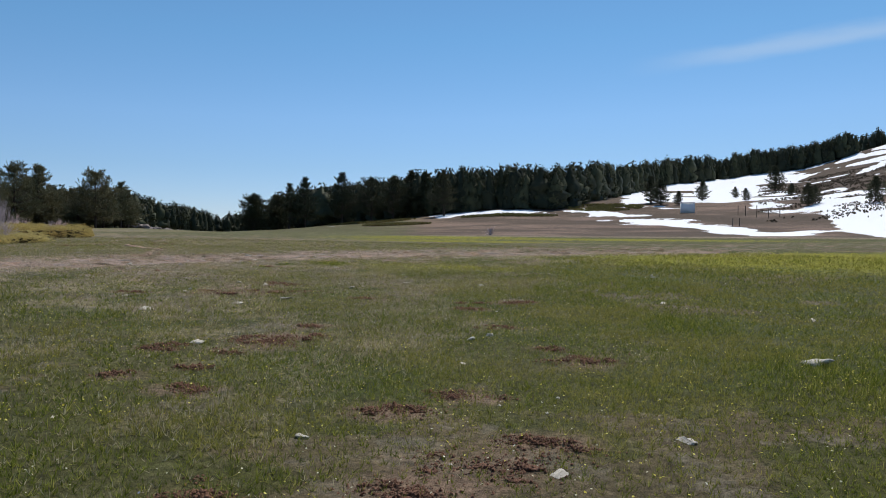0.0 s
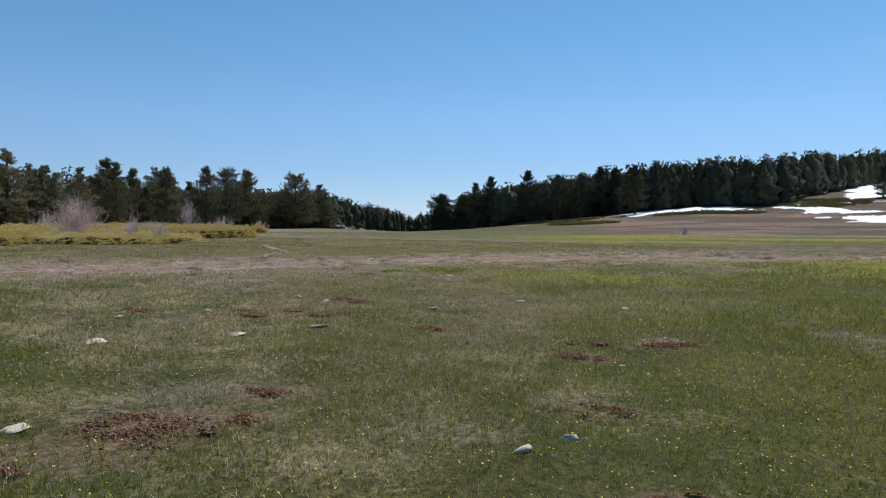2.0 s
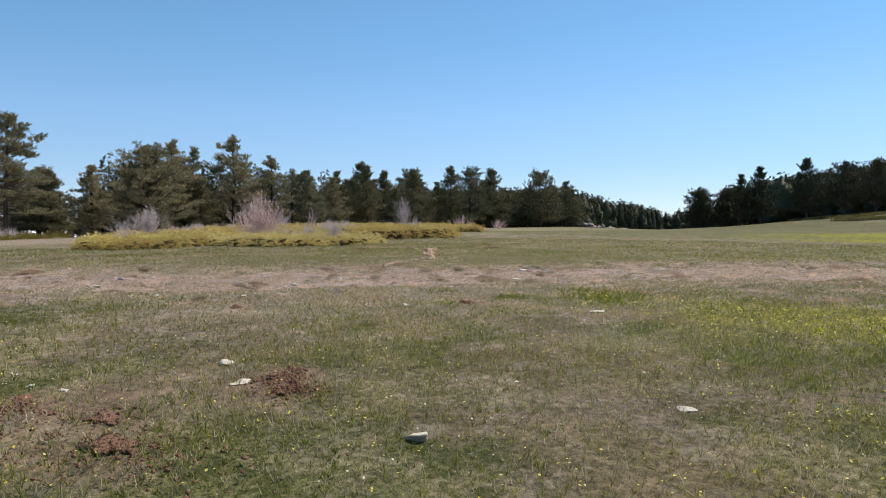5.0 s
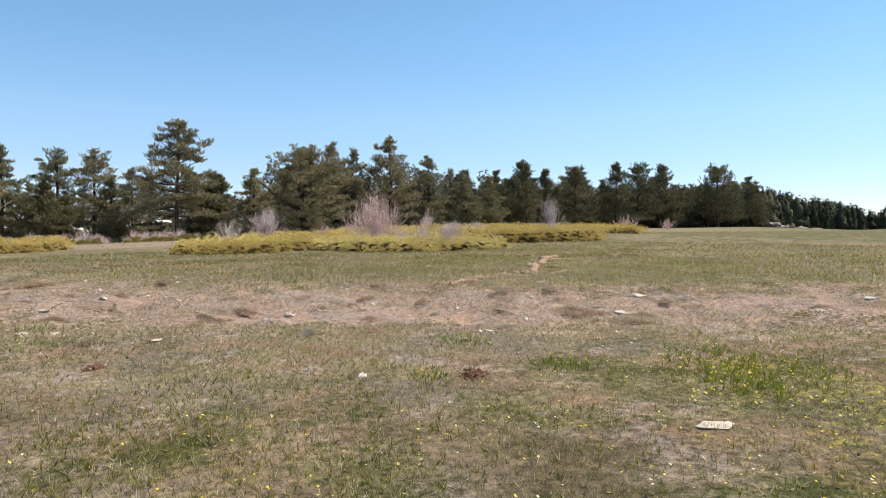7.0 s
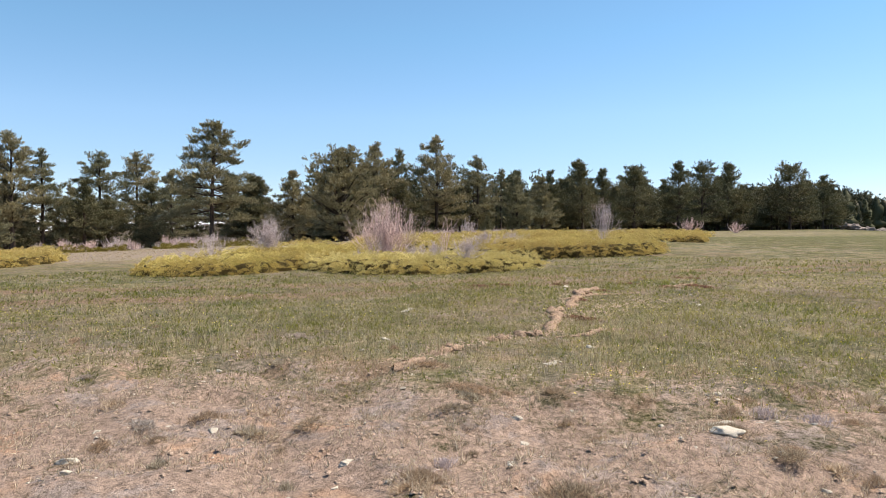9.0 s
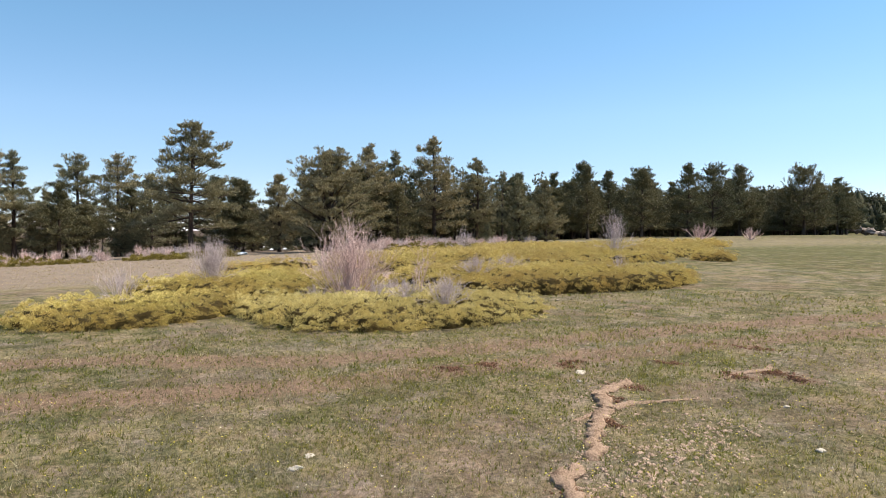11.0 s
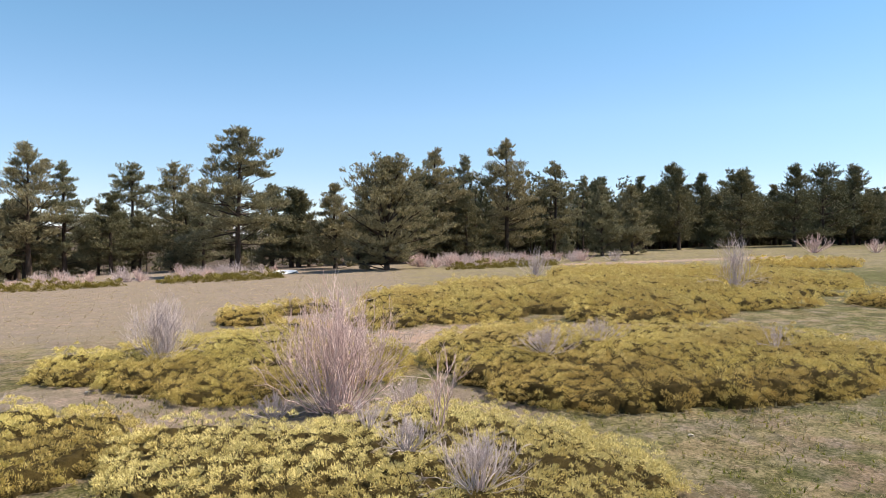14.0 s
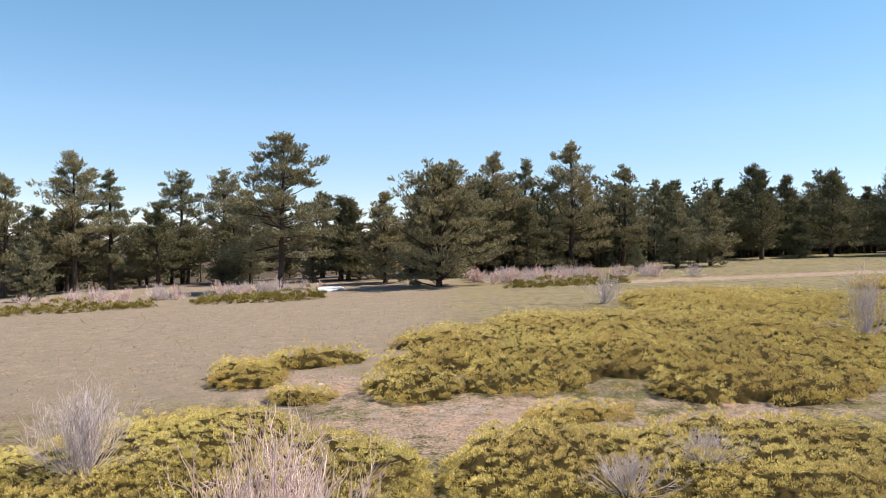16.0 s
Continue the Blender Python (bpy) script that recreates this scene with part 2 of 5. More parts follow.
GRASS = leaf_material("grass_blades", [(0.0, (0.054, 0.076, 0.009)), (0.5, (0.130, 0.162, 0.023)), (0.82, (0.250, 0.270, 0.056)), (1.0, (0.440, 0.410, 0.135))], 0.55, 0.6, 0.7, drift=[(0.0, (0.098, 0.105, 0.018)), (0.5, (0.225, 0.224, 0.050)), (1.0, (0.410, 0.370, 0.135))])
STRAW = leaf_material("dry_grass_blades", [(0.0, (0.228, 0.168, 0.108)), (0.6, (0.460, 0.380, 0.250)), (1.0, (0.700, 0.620, 0.450))], 0.45, 0.6, 1.1, drift=[(0.0, (0.170, 0.140, 0.090)), (0.6, (0.350, 0.305, 0.200)), (1.0, (0.580, 0.510, 0.370))])
STONE = rock_material("pale_limestone", (0.250, 0.220, 0.175), (0.600, 0.550, 0.475), (0.22, 0.185, 0.14))
SOIL = soil_material("red_soil", (0.062, 0.034, 0.024), (0.285, 0.155, 0.102))
SOIL_PALE = soil_material("pale_soil", (0.260, 0.180, 0.138), (0.560, 0.430, 0.345))

# ---- ground form ----
START = (1.7, -0.5)
BEARING = (-60, -19, -14, -9, 0, 8, 14, 20, 26, 30, 36, 45, 60, 90)
WOOD_BEARING = (-40, -22, -17, -10, -4, 0, 2, 4, 14, 20, 26, 28, 33, 38, 46, 52, 58, 64, 72, 85, 100)
WOOD_EDGE = (260, 250, 240, 225, 190, 144, 126, 118, 125, 141, 148, 205, 178, 148, 118, 97, 82, 68, 66, 70, 72)
RISE = (0.0036, 0.0035, 0.0028, 0.0027, 0.0030, 0.0034, 0.0025, 0.0015, 0.0007, 0.0002, 0.0009, 0.0007, 0.0003, 0.0)
rng = np.random.default_rng(7)
LATTICE = rng.random((256, 256))


def value_noise(x, y, seed=0):
    x, y = np.asarray(x, float) + 37.3 * seed, np.asarray(y, float) + 91.7 * seed
    xi, yi = np.floor(x).astype(int), np.floor(y).astype(int)
    u, v = x - xi, y - yi
    u, v = u * u * (3 - 2 * u), v * v * (3 - 2 * v)
    a, b = LATTICE[xi % 256, yi % 256], LATTICE[(xi + 1) % 256, yi % 256]
    c, d = LATTICE[xi % 256, (yi + 1) % 256], LATTICE[(xi + 1) % 256, (yi + 1) % 256]
    return (a * (1 - u) + b * u) * (1 - v) + (c * (1 - u) + d * u) * v


def fbm(x, y, octaves=4, seed=0):
    total, amp, norm = 0.0, 1.0, 0.0
    for o in range(octaves):
        total = total + amp * value_noise(np.asarray(x) * 2**o, np.asarray(y) * 2**o, seed + 3 * o)
        norm += amp
        amp *= 0.55
    return total / norm


def smooth(v, lo, hi):
    k = np.clip((np.asarray(v, float) - lo) / (hi - lo), 0, 1)
    return k * k * (3 - 2 * k)


def polar(x, y):
    dx, dy = x - START[0], y - START[1]
    return np.hypot(dx, dy), np.degrees(np.arctan2(-dx, dy))


def hump(x, y, a, b, s):
    return np.exp(-((x - a) ** 2 + (y - b) ** 2) / (2 * s * s))


def height(x, y):
    """The lie of the land: a gentle swell with the hill to the north-east."""
    x, y = np.asarray(x, float), np.asarray(y, float)
    dx, dy = (x + 25) / 60, (y - 40) / 60
    k = np.minimum(1, 1.6 / np.maximum(np.hypot(dx, dy), 1e-6))
    u, v = dx * k, dy * k
    z = 0.629-0.7971*u+0.9453*v-0.0911*u*u-0.373*u*v-0.2801*v*v+0.4871*u**3+0.3316*u*u*v+1.4574*u*v*v+0.1681*v**3
    z = z + 0.3105 * hump(x, y, -33, 30, 11) - 0.4843 * hump(x, y, 3, 4, 8) + 0.0169 * hump(x, y, -21, 18, 5)
    r, b = polar(x, y)
    reach = np.interp(b, WOOD_BEARING, WOOD_EDGE) - 62 + 1
    over = np.maximum(0, r - 62)
    soft = np.where(over < reach, over, reach + 9 * (1 - np.exp(-(over - reach) / 9)))
    beyond = 13.0 * smooth(b, 56, 70) * smooth(r, 120, 420) - 1.6 * smooth(b, 60, 72) * smooth(r, 72, 120)
    return z + np.interp(b, BEARING, RISE) * soft**1.7 + beyond


def along(x, y, line, half):
    """1 on a broken line through the plan, falling to 0.5 at half metres from it."""
    best = np.full(np.shape(x), 1e9)
    for (ax, ay), (bx, by) in zip(line, line[1:]):
        dx, dy = bx - ax, by - ay
        s = np.clip(((x - ax) * dx + (y - ay) * dy) / (dx * dx + dy * dy), 0, 1)
        best = np.minimum(best, np.hypot(x - ax - s * dx, y - ay - s * dy))
    return np.clip(1 - 0.5 * best / half, 0, 1)


BAND = [(-14.0, 6.5), (-10.3, 10.0), (-8.1, 12.3), (-6.7, 14.1), (-5.8, 15.7), (-4.4, 17.0), (-1.0, 19.2), (4.0, 21.3)]


def relief(x, y):
    r, _ = polar(x, y)
    near = 0.035 * (fbm(x * 0.9, y * 0.9, 4, 2) - 0.5) + 0.012 * (fbm(x * 3.1, y * 3.1, 2, 5) - 0.5)
    far = 0.7 * smooth(r, 70, 140) * (fbm(x * 0.05, y * 0.05, 4, 9) - 0.5)
    # the bare band lies a hand lower than the turf and is rough with clods
    worn = smooth(along(x, y, BAND, 1.5) + 0.35 * (fbm(x * 1.3, y * 1.3, 3, 42) - 0.5), 0.46, 0.58)
    clods = worn * (0.14 * (fbm(x * 2.1, y * 2.1, 4, 46) - 0.5) + 0.09 * (fbm(x * 5.0, y * 5.0, 2, 48) - 0.5) - 0.06)
    return height(x, y) + near + far + clods


def oval(x, y, cx, cy, ax, ay, turn=0.0):
    c, s = math.cos(radians(turn)), math.sin(radians(turn))
    dx, dy = x - cx, y - cy
    return 1 - 0.5 * np.hypot((dx * c + dy * s) / ax, (-dx * s + dy * c) / ay)


RUT_A = [(-17.5, 8.0), (-15.8, 14.3), (-14.7, 16.2), (-14.6, 18.0), (-14.6, 20.5), (-14.5, 23.5), (-13.5, 30.0)]
RUT_B = [(-16.0, 8.0), (-13.9, 14.1), (-13.6, 16.0), (-13.6, 18.0), (-13.6, 20.1), (-13.4, 23.2), (-12.3, 30.0)]


MOUNDS_START = [
    # x, y, width
    (-1.16, 5.22, 0.37), (-0.71, 3.26, 0.2), (-1.36, 3.52, 0.15), (1.19, 2.38, 0.44), (1.41, 2.74, 0.23), (0.93, 2.04, 0.29),
    (0.26, 1.76, 0.2), (-1.72, 4.55, 0.18), (-1.09, 3.86, 0.15), (-1.11, 4.96, 0.4), (-1.08, 5.92, 0.2), (-1.7, 4.4, 0.17),
    (1.28, 5.39, 0.18), (1.53, 4.89, 0.41), (-0.8, 5.45, 0.13), (-1.1, 4.5, 0.16), (-3.20, 8.35, 0.95), (-1.37, 8.33, 0.19),
    (0.12, 7.82, 0.27), (0.73, 8.59, 0.16), (-3.14, 9.53, 0.28), (-2.95, 9.28, 0.40), (0.60, 8.50, 0.42), (0.65, 6.45, 0.26), (0.60, 3.15, 0.27), (0.81, 3.61, 0.23), (-7.8, 11.0, 0.63), (-4.33, 7.68, 0.25),
    (-6.71, 13.7, 0.22), (-8.23, 11.68, 0.57), (-8.72, 12.58, 0.35),
]
MOUNDS_END = [
    # x, y, width
    (-10.1, 16.64, 0.33), (-5.82, 10.46, 0.09), (-4.57, 12.16, 0.17), (-8.16, 13.36, 0.35), (-8.11, 11.31, 0.3), (-7.93, 13.21, 0.15),
    (-7.67, 14.07, 0.18), (-7.55, 12.76, 0.08), (-9.09, 12.48, 0.21), (-7.9, 14.45, 0.23), (-6.18, 15.37, 0.14), (-9.29, 13.62, 0.16),
    (-8.66, 14.38, 0.19), (-12.25, 18.49, 0.14), (-13.14, 20.93, 0.25), (-12.2, 19.71, 0.23), (-12.1, 20.07, 0.2), (-13.66, 17.42, 0.21),
    (-13.38, 18.69, 0.26), (-13.52, 17.82, 0.25), (-11.41, 17.67, 0.17), (-11.91, 18.1, 0.16), (-12.23, 18.51, 0.17), (-12.96, 19.62, 0.2),
    (-11.81, 20.1, 0.22),
]
MOUNDS = MOUNDS_START + MOUNDS_END


def earth_mask(x, y):
    """Brown earth spread thinly round the mounds."""
    best = 0 * x
    for a, b, w in MOUNDS:
        best = np.maximum(best, np.exp(-(((x - a) / 1.2) ** 2 + (y - b) ** 2) / (2 * (0.11 + 0.50 * w) ** 2)))
    best = np.maximum(best, 0.95 * smooth(oval(x, y, -4.40, 12.15, 0.34, 0.26, 30), 0.40, 0.75))
    return best * (0.62 + 0.9 * (fbm(x * 3.0, y * 3.0, 2, 91) - 0.5)) * smooth(polar(x, y)[0], 30, 24)


def among_mats(x, y):
    """Trodden grey-brown ground between the juniper mats."""
    return np.maximum.reduce([oval(x, y, -20.9, 16.3, 1.5, 1.2), oval(x, y, -20.3, 18.9, 1.1, 1.6), oval(x, y, -22.3, 15.0, 1.0, 1.6)])


def bare_mask(x, y):
    r, b = polar(x, y)
    band = along(x, y, BAND, 1.45) * 0.78 * (0.75 + 0.6 * fbm(x * 0.55, y * 0.55, 3, 41))
    slope = np.minimum(smooth(r, 44, 64), smooth(b, 26, 8)) * 0.60
    gap = np.maximum.reduce([oval(x, y, -28.5, 18.9, 1.6, 1.5), oval(x, y, -25.4, 21.2, 1.4, 2.4), oval(x, y, -24.7, 25.0, 0.7, 2.6, 20), 0.6 * among_mats(x, y), along(x, y, [(-51.0, 36.5), (-51.6, 41.5), (-52.2, 47.0), (-53.0, 54.0)], 1.3)]) * 0.9
    back = smooth(-x, 24, 32) * smooth(26 - 0.25 * (x + 40) - y, -2, 6) * 0.41
    return np.maximum.reduce([band, slope, gap, back, 0 * x])


def dry_mask(x, y):
    r, b = polar(x, y)
    along_walk = smooth(-0.75 * x + 0.66 * y, 6, 12) * 0.18 * smooth(-0.75 * x + 0.66 * y, 18, 15) + smooth(-0.75 * x + 0.66 * y, 15, 19) * 0.15 * smooth(y, 36, 28)
    plain_back = smooth(-x, 24, 32) * smooth(26 - 0.25 * (x + 40) - y, -2, 6) * 0.65
    edge = np.maximum(0, along(x, y, BAND, 3.0)) * 0.26
    mottle = (1.1 - 0.75 * smooth(-0.75 * x + 0.66 * y, 9, 17)) * (fbm(x * 0.8, y * 0.8, 3, 71) - 0.5) - 0.34 * smooth(x, -0.5, 3.5)
    near = 0.16 * smooth(oval(x, y, -2.8, 8.2, 3.4, 3.0), 0.35, 0.8) - 0.24 * smooth(x, -9, -2) * smooth(y, 10, 15)
    return np.clip(0.19 + near + 0.15 * smooth(-0.75 * x + 0.66 * y, 6, 11) + mottle + along_walk + plain_back + edge + 0.30 * smooth(-x, 34, 46) * smooth(y, 90, 60), 0, 0.95)


def dead_mask(x, y):
    """Spots of last year's dead growth in the turf, from a hand to a metre wide."""
    return smooth(0.6 * fbm(x * 1.2, y * 1.2, 3, 33) + 0.4 * fbm(x * 0.45, y * 0.45, 2, 34), 0.47, 0.36) * smooth(polar(x, y)[0], 45, 30)


def fallow_mask(x, y):
    """The smooth brown plain before the pines."""
    return np.maximum(smooth(-x, 24, 32) * smooth(26 - 0.25 * (x + 40) - y, -2, 6) * smooth(-x, 92, 70), np.clip(among_mats(x, y) * 1.3, 0, 1))


def rut_mask(x, y):
    return np.maximum(along(x, y, RUT_A, 0.30), along(x, y, RUT_B, 0.30)) * 0.92


def mixed_mask(x, y):
    """Where turf, bare crumbly earth and grey moss lie in small patches."""
    s = -0.75 * x + 0.66 * y
    return np.clip(0.08 + 0.80 * smooth(s, 8.5, 12.0) * smooth(s, 18, 15) + 0.22 * smooth(s, 16, 19), 0, 1) * smooth(polar(x, y)[0], 60, 40)


def yellow_mask(x, y):
    r, b = polar(x, y)
    field = np.maximum.reduce([1.2 * oval(x, y, 7.5, 17.0, 6.5, 3.6, -8), oval(x, y, -1.7, 13.2, 1.7, 0.9), oval(x, y, 2.0, 44.0, 12.0, 5.0), oval(x, y, -5, 33, 6, 3), 0.9 * oval(x, y, -9.0, 47.0, 8.0, 14.0), 0.7 * oval(x, y, -3.95, 13.40, 0.22, 0.18)])
    return np.clip(field, 0, 1) * 0.8


def snow_mask(x, y):
    """Old snow: a broad field under the wood, streaked by heather where it is steep, and tongues below."""
    r, b = polar(x, y)
    low = np.interp(b, (-21, -18.5, -16.4, -15.2, -11, -6, -3), (57, 60, 71, 101, 107, 113, 122))
    field = np.minimum(smooth(b, 0.0, -2.5), smooth(r - low + 22 * (fbm(x * 0.22, y * 0.14, 3, 28) - 0.5), -5, 9)) * smooth(np.interp(b, WOOD_BEARING, WOOD_EDGE) + 4 - r, -6, 6)
    lines = fbm((x * 0.80 - y * 0.60) * 0.22, (x * 0.60 + y * 0.80) * 0.06, 4, 21)
    patchy = fbm(x * 0.10, y * 0.10, 3, 27)
    steep = smooth(-b, 11, 15) * smooth(r, 95, 125)
    field = field * (1.0 - steep * smooth(lines, 0.44, 0.58) * 0.9) * (1.0 - 0.75 * smooth(patchy, 0.55, 0.66))
    tongue = np.maximum.reduce([
        along(x, y, [(6.4, 98.5), (8.8, 94.0), (10.8, 89.0)], 3.3), along(x, y, [(10.6, 89.0), (12.6, 82.0), (14.2, 75.0), (15.4, 66.5)], 2.3), along(x, y, [(18.4, 70.0), (21.3, 72.5)], 1.2),
        along(x, y, [(-1.8, 119.5), (0.2, 114.0), (1.8, 109.5), (4.4, 107.0)], 2.3), along(x, y, [(-22.8, 115.0), (-15.7, 112.8), (-11.4, 112.4)], 3.3), oval(x, y, -26.8, 100.3, 1.4, 1.2), oval(x, y, -39.6, 107.6, 1.6, 0.9)])
    tongue = tongue + 1.7 * (fbm(x * 0.42, y * 0.24, 4, 29) - 0.47) * (tongue > 0.05)
    beyond = smooth(b, 58, 70) * smooth(r, 130, 190) * smooth(fbm(x * 0.03, y * 0.03, 4, 17), 0.46, 0.58)
    return np.clip(np.maximum.reduce([field * 0.95, tongue * 0.98, beyond * 0.9]), 0, 1)


def slope_mask(x, y):
    """The bare reddish hillside under the wood."""
    r, b = polar(x, y)
    return np.minimum(smooth(r, 54, 76), smooth(b, 22, 8)) * smooth(r, 150, 130)


def heath_and_floor_mask(x, y):
    r, b = polar(x, y)
    slope = np.maximum(np.minimum(smooth(b, -1, -6), smooth(r, 76, 90)) * 0.50, np.minimum(smooth(b, 26, 10), smooth(r, 46, 70)) * 0.57)
    slope = np.maximum(slope, 0.40 * smooth(b, 9, 17) * smooth(r, 58, 90) * smooth(y, 50, 80))
    slope = slope * (0.45 + 1.1 * fbm(x * 0.13 + y * 0.04, y * 0.26, 4, 77))
    steep = smooth(-b, 10, 14) * smooth(r, 110, 130) * 0.8
    strip = np.maximum.reduce([oval(x, y, -26.5, 96, 5.0, 2.4, 30), oval(x, y, -13.0, 107.5, 8.0, 2.0, 0), oval(x, y, 1.5, 122.0, 6.5, 7.0, 0), oval(x, y, 9.0, 104.0, 4.0, 6.0, 0), oval(x, y, 4.0, 79.0, 5.5, 1.6, 0), along(x, y, [(9.0, 107.0), (15.0, 101.0), (18.6, 89.5)], 4.0)]) * 0.95
    # no heath here: the darkness under the trees put into the ground's colour
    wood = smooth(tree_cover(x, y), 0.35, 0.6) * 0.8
    return np.clip(np.maximum.reduce([slope, steep, strip, wood, 0 * x]), 0, 1)


def tree_cover(x, y):
    """Where the woods stand: 1 well inside."""
    r, b = polar(x, y)
    edge = np.interp(b, WOOD_BEARING, WOOD_EDGE)
    return smooth(r - edge, -4, 6)


def ticks(lo, hi, fine_lo, fine_hi, step, grow, wide, reach):
    """Grid lines: fine between fine_lo and fine_hi, wider outside, and wider still past reach."""
    out = list(np.arange(fine_lo, fine_hi, step))
    for sign, end, first in ((1, hi, out[-1]), (-1, lo, out[0])):
        at, s, more = first, step, []
        while abs(at) < abs(end):
            s = min(s * grow, 1.3 if abs(at) < 122 else wide) if abs(at) < reach and (sign > 0 or first < -10) else s * 1.25
            at += sign * s
            more.append(at)
        out = out + more if sign > 0 else more[::-1] + out
    return np.array(out)


def set_mesh(me, co, faces, sizes):
    """Fills a mesh from arrays: corners, flat corner numbers of the faces, and the faces' sizes."""
    me.vertices.add(len(co))
    me.vertices.foreach_set("co", np.asarray(co, np.float32).ravel())
    me.loops.add(len(faces))
    me.loops.foreach_set("vertex_index", np.asarray(faces, np.int32))
    me.polygons.add(len(sizes))
    starts = np.concatenate([[0], np.cumsum(sizes)[:-1]]).astype(np.int32)
    me.polygons.foreach_set("loop_start", starts)
    me.polygons.foreach_set("loop_total", np.asarray(sizes, np.int32))
    me.update(calc_edges=True)
    me.validate()
    return me


def array_part(name, co, faces, sizes, material, parent=None, label=""):
    """Links arrays as one mesh object under a thing."""
    me = set_mesh(bpy.data.meshes.new(name), co, faces, sizes)
    me.materials.append(material)
    ob = new(name, me)
    ob.parent = parent
    return tagged(ob, label) if label else ob


def smooth_shade(ob):
    ob.data.polygons.foreach_set("use_smooth", np.ones(len(ob.data.polygons), bool))
    return ob


def grid_faces(nx, ny):
    i, j = np.meshgrid(np.arange(nx - 1), np.arange(ny - 1), indexing="ij")
    a = (i * ny + j).ravel()
    f = np.stack([a, a + ny, a + ny + 1, a + 1], 1).ravel()
    return f, np.full(len(a), 4)


xs = ticks(-2400, 2400, -15.0, 5.0, 0.12, 1.06, 2.8, 130)
ys = ticks(-2400, 2400, -1.5, 22.5, 0.12, 1.06, 2.8, 230)
gx, gy = [g.ravel() for g in np.meshgrid(xs, ys, indexing="ij")]
ground = array_part("ground", np.stack([gx, gy, relief(gx, gy)], 1), *grid_faces(len(xs), len(ys)), GROUND)
tagged(ground, "spring meadow with short grass, bare reddish soil and old snow", "meadow", kind="structure")
smooth_shade(ground)
for key, rule in (("bare", bare_mask), ("dry", dry_mask), ("yellow", yellow_mask), ("mixed", mixed_mask), ("dead", dead_mask), ("earth", earth_mask), ("fallow", fallow_mask), ("rut", rut_mask), ("snow", snow_mask), ("heath", heath_and_floor_mask), ("slope", slope_mask)):
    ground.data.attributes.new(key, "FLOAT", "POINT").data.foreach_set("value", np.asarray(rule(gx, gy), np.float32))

# ---- things: helpers ----
def turned(v, axis, angle):
    """Rows of v turned about rows of axis by angles."""
    c, s = np.cos(angle)[:, None], np.sin(angle)[:, None]
    return v * c + np.cross(axis, v) * s + axis * (v * axis).sum(1, keepdims=True) * (1 - c)


def unit(v):
    return v / np.maximum(np.linalg.norm(v, axis=-1, keepdims=True), 1e-9)


def blades(base, way, length, width, side=None):
    """A slim triangle from each base along its way. Returns corners, faces and sizes."""
    n = len(base)
    if side is None:
        side = unit(np.cross(way, rng.normal(size=(n, 3))))
    w, l = np.broadcast_to(width, n)[:, None] / 2, np.broadcast_to(length, n)[:, None]
    co = np.stack([base - side * w, base + side * w, base + way * l], 1).reshape(-1, 3)
    return co, np.arange(3 * n), np.full(n, 3)


def tufts(centre, axis, count, length, width, spread):
    """Brushes of needles round each centre, leaning from its axis."""
    n = len(centre)
    c, a = np.repeat(centre, count, 0), np.repeat(axis, count, 0)
    way = unit(a + spread * rng.normal(size=(n * count, 3)))
    l = np.repeat(np.broadcast_to(length, n), count) * rng.uniform(0.6, 1.15, n * count)
    return blades(c + way * (l * 0.12)[:, None], way, l, np.repeat(np.broadcast_to(width, n), count))


def tubes(lines, radii, sides=4):
    """Tapered tubes along polylines of equal point counts: lines (n, k, 3), radii (n, k)."""
    n, k, _ = lines.shape
    tan = unit(np.gradient(lines, axis=1))
    ref = np.where(np.abs(tan[..., 2:3]) > 0.9, np.array([1.0, 0, 0]), np.array([0, 0, 1.0]))
    a = unit(np.cross(tan, ref))
    b = np.cross(tan, a)
    ang = np.arange(sides) * 2 * np.pi / sides
    co = lines[:, :, None] + radii[:, :, None, None] * (a[:, :, None] * np.cos(ang)[:, None] + b[:, :, None] * np.sin(ang)[:, None])
    base = (np.arange(n)[:, None, None] * k + np.arange(k - 1)[None, :, None]) * sides
    s, s1 = np.arange(sides)[None, None], (np.arange(sides) + 1)[None, None] % sides
    f = np.stack([base + s, base + s1, base + sides + s1, base + sides + s], -1).reshape(-1)
    return co.reshape(-1, 3), f, np.full(len(f) // 4, 4)


def merge(*pieces):
    co, fa, sz, at = [], [], [], 0
    for c, f, s in pieces:
        co.append(c), fa.append(np.asarray(f) + at), sz.append(s)
        at += len(c)
    return np.concatenate(co), np.concatenate(fa), np.concatenate(sz)


def empty(name, x, y, z=None, label="", category="", group=""):
    ob = new(name)
    ob.empty_display_size = 0.2
    ob.location = (x, y, float(relief(x, y)) if z is None else z)
    return tagged(ob, label, category, group)


def shoots(centre, axis, count, length, needle, width):
    """Needled shoots: needles set along each axis and leaning forward from it."""
    n = len(centre)
    u = np.tile((np.arange(count) + 0.5) / count, n)
    a, l = np.repeat(axis, count, 0), np.repeat(np.broadcast_to(length, n), count)
    root = np.repeat(centre, count, 0) + a * (l * u)[:, None]
    way = unit(a * 0.75 + 0.62 * unit(np.cross(a, rng.normal(size=a.shape))))
    return blades(root, way, needle * rng.uniform(0.75, 1.2, n * count), width)


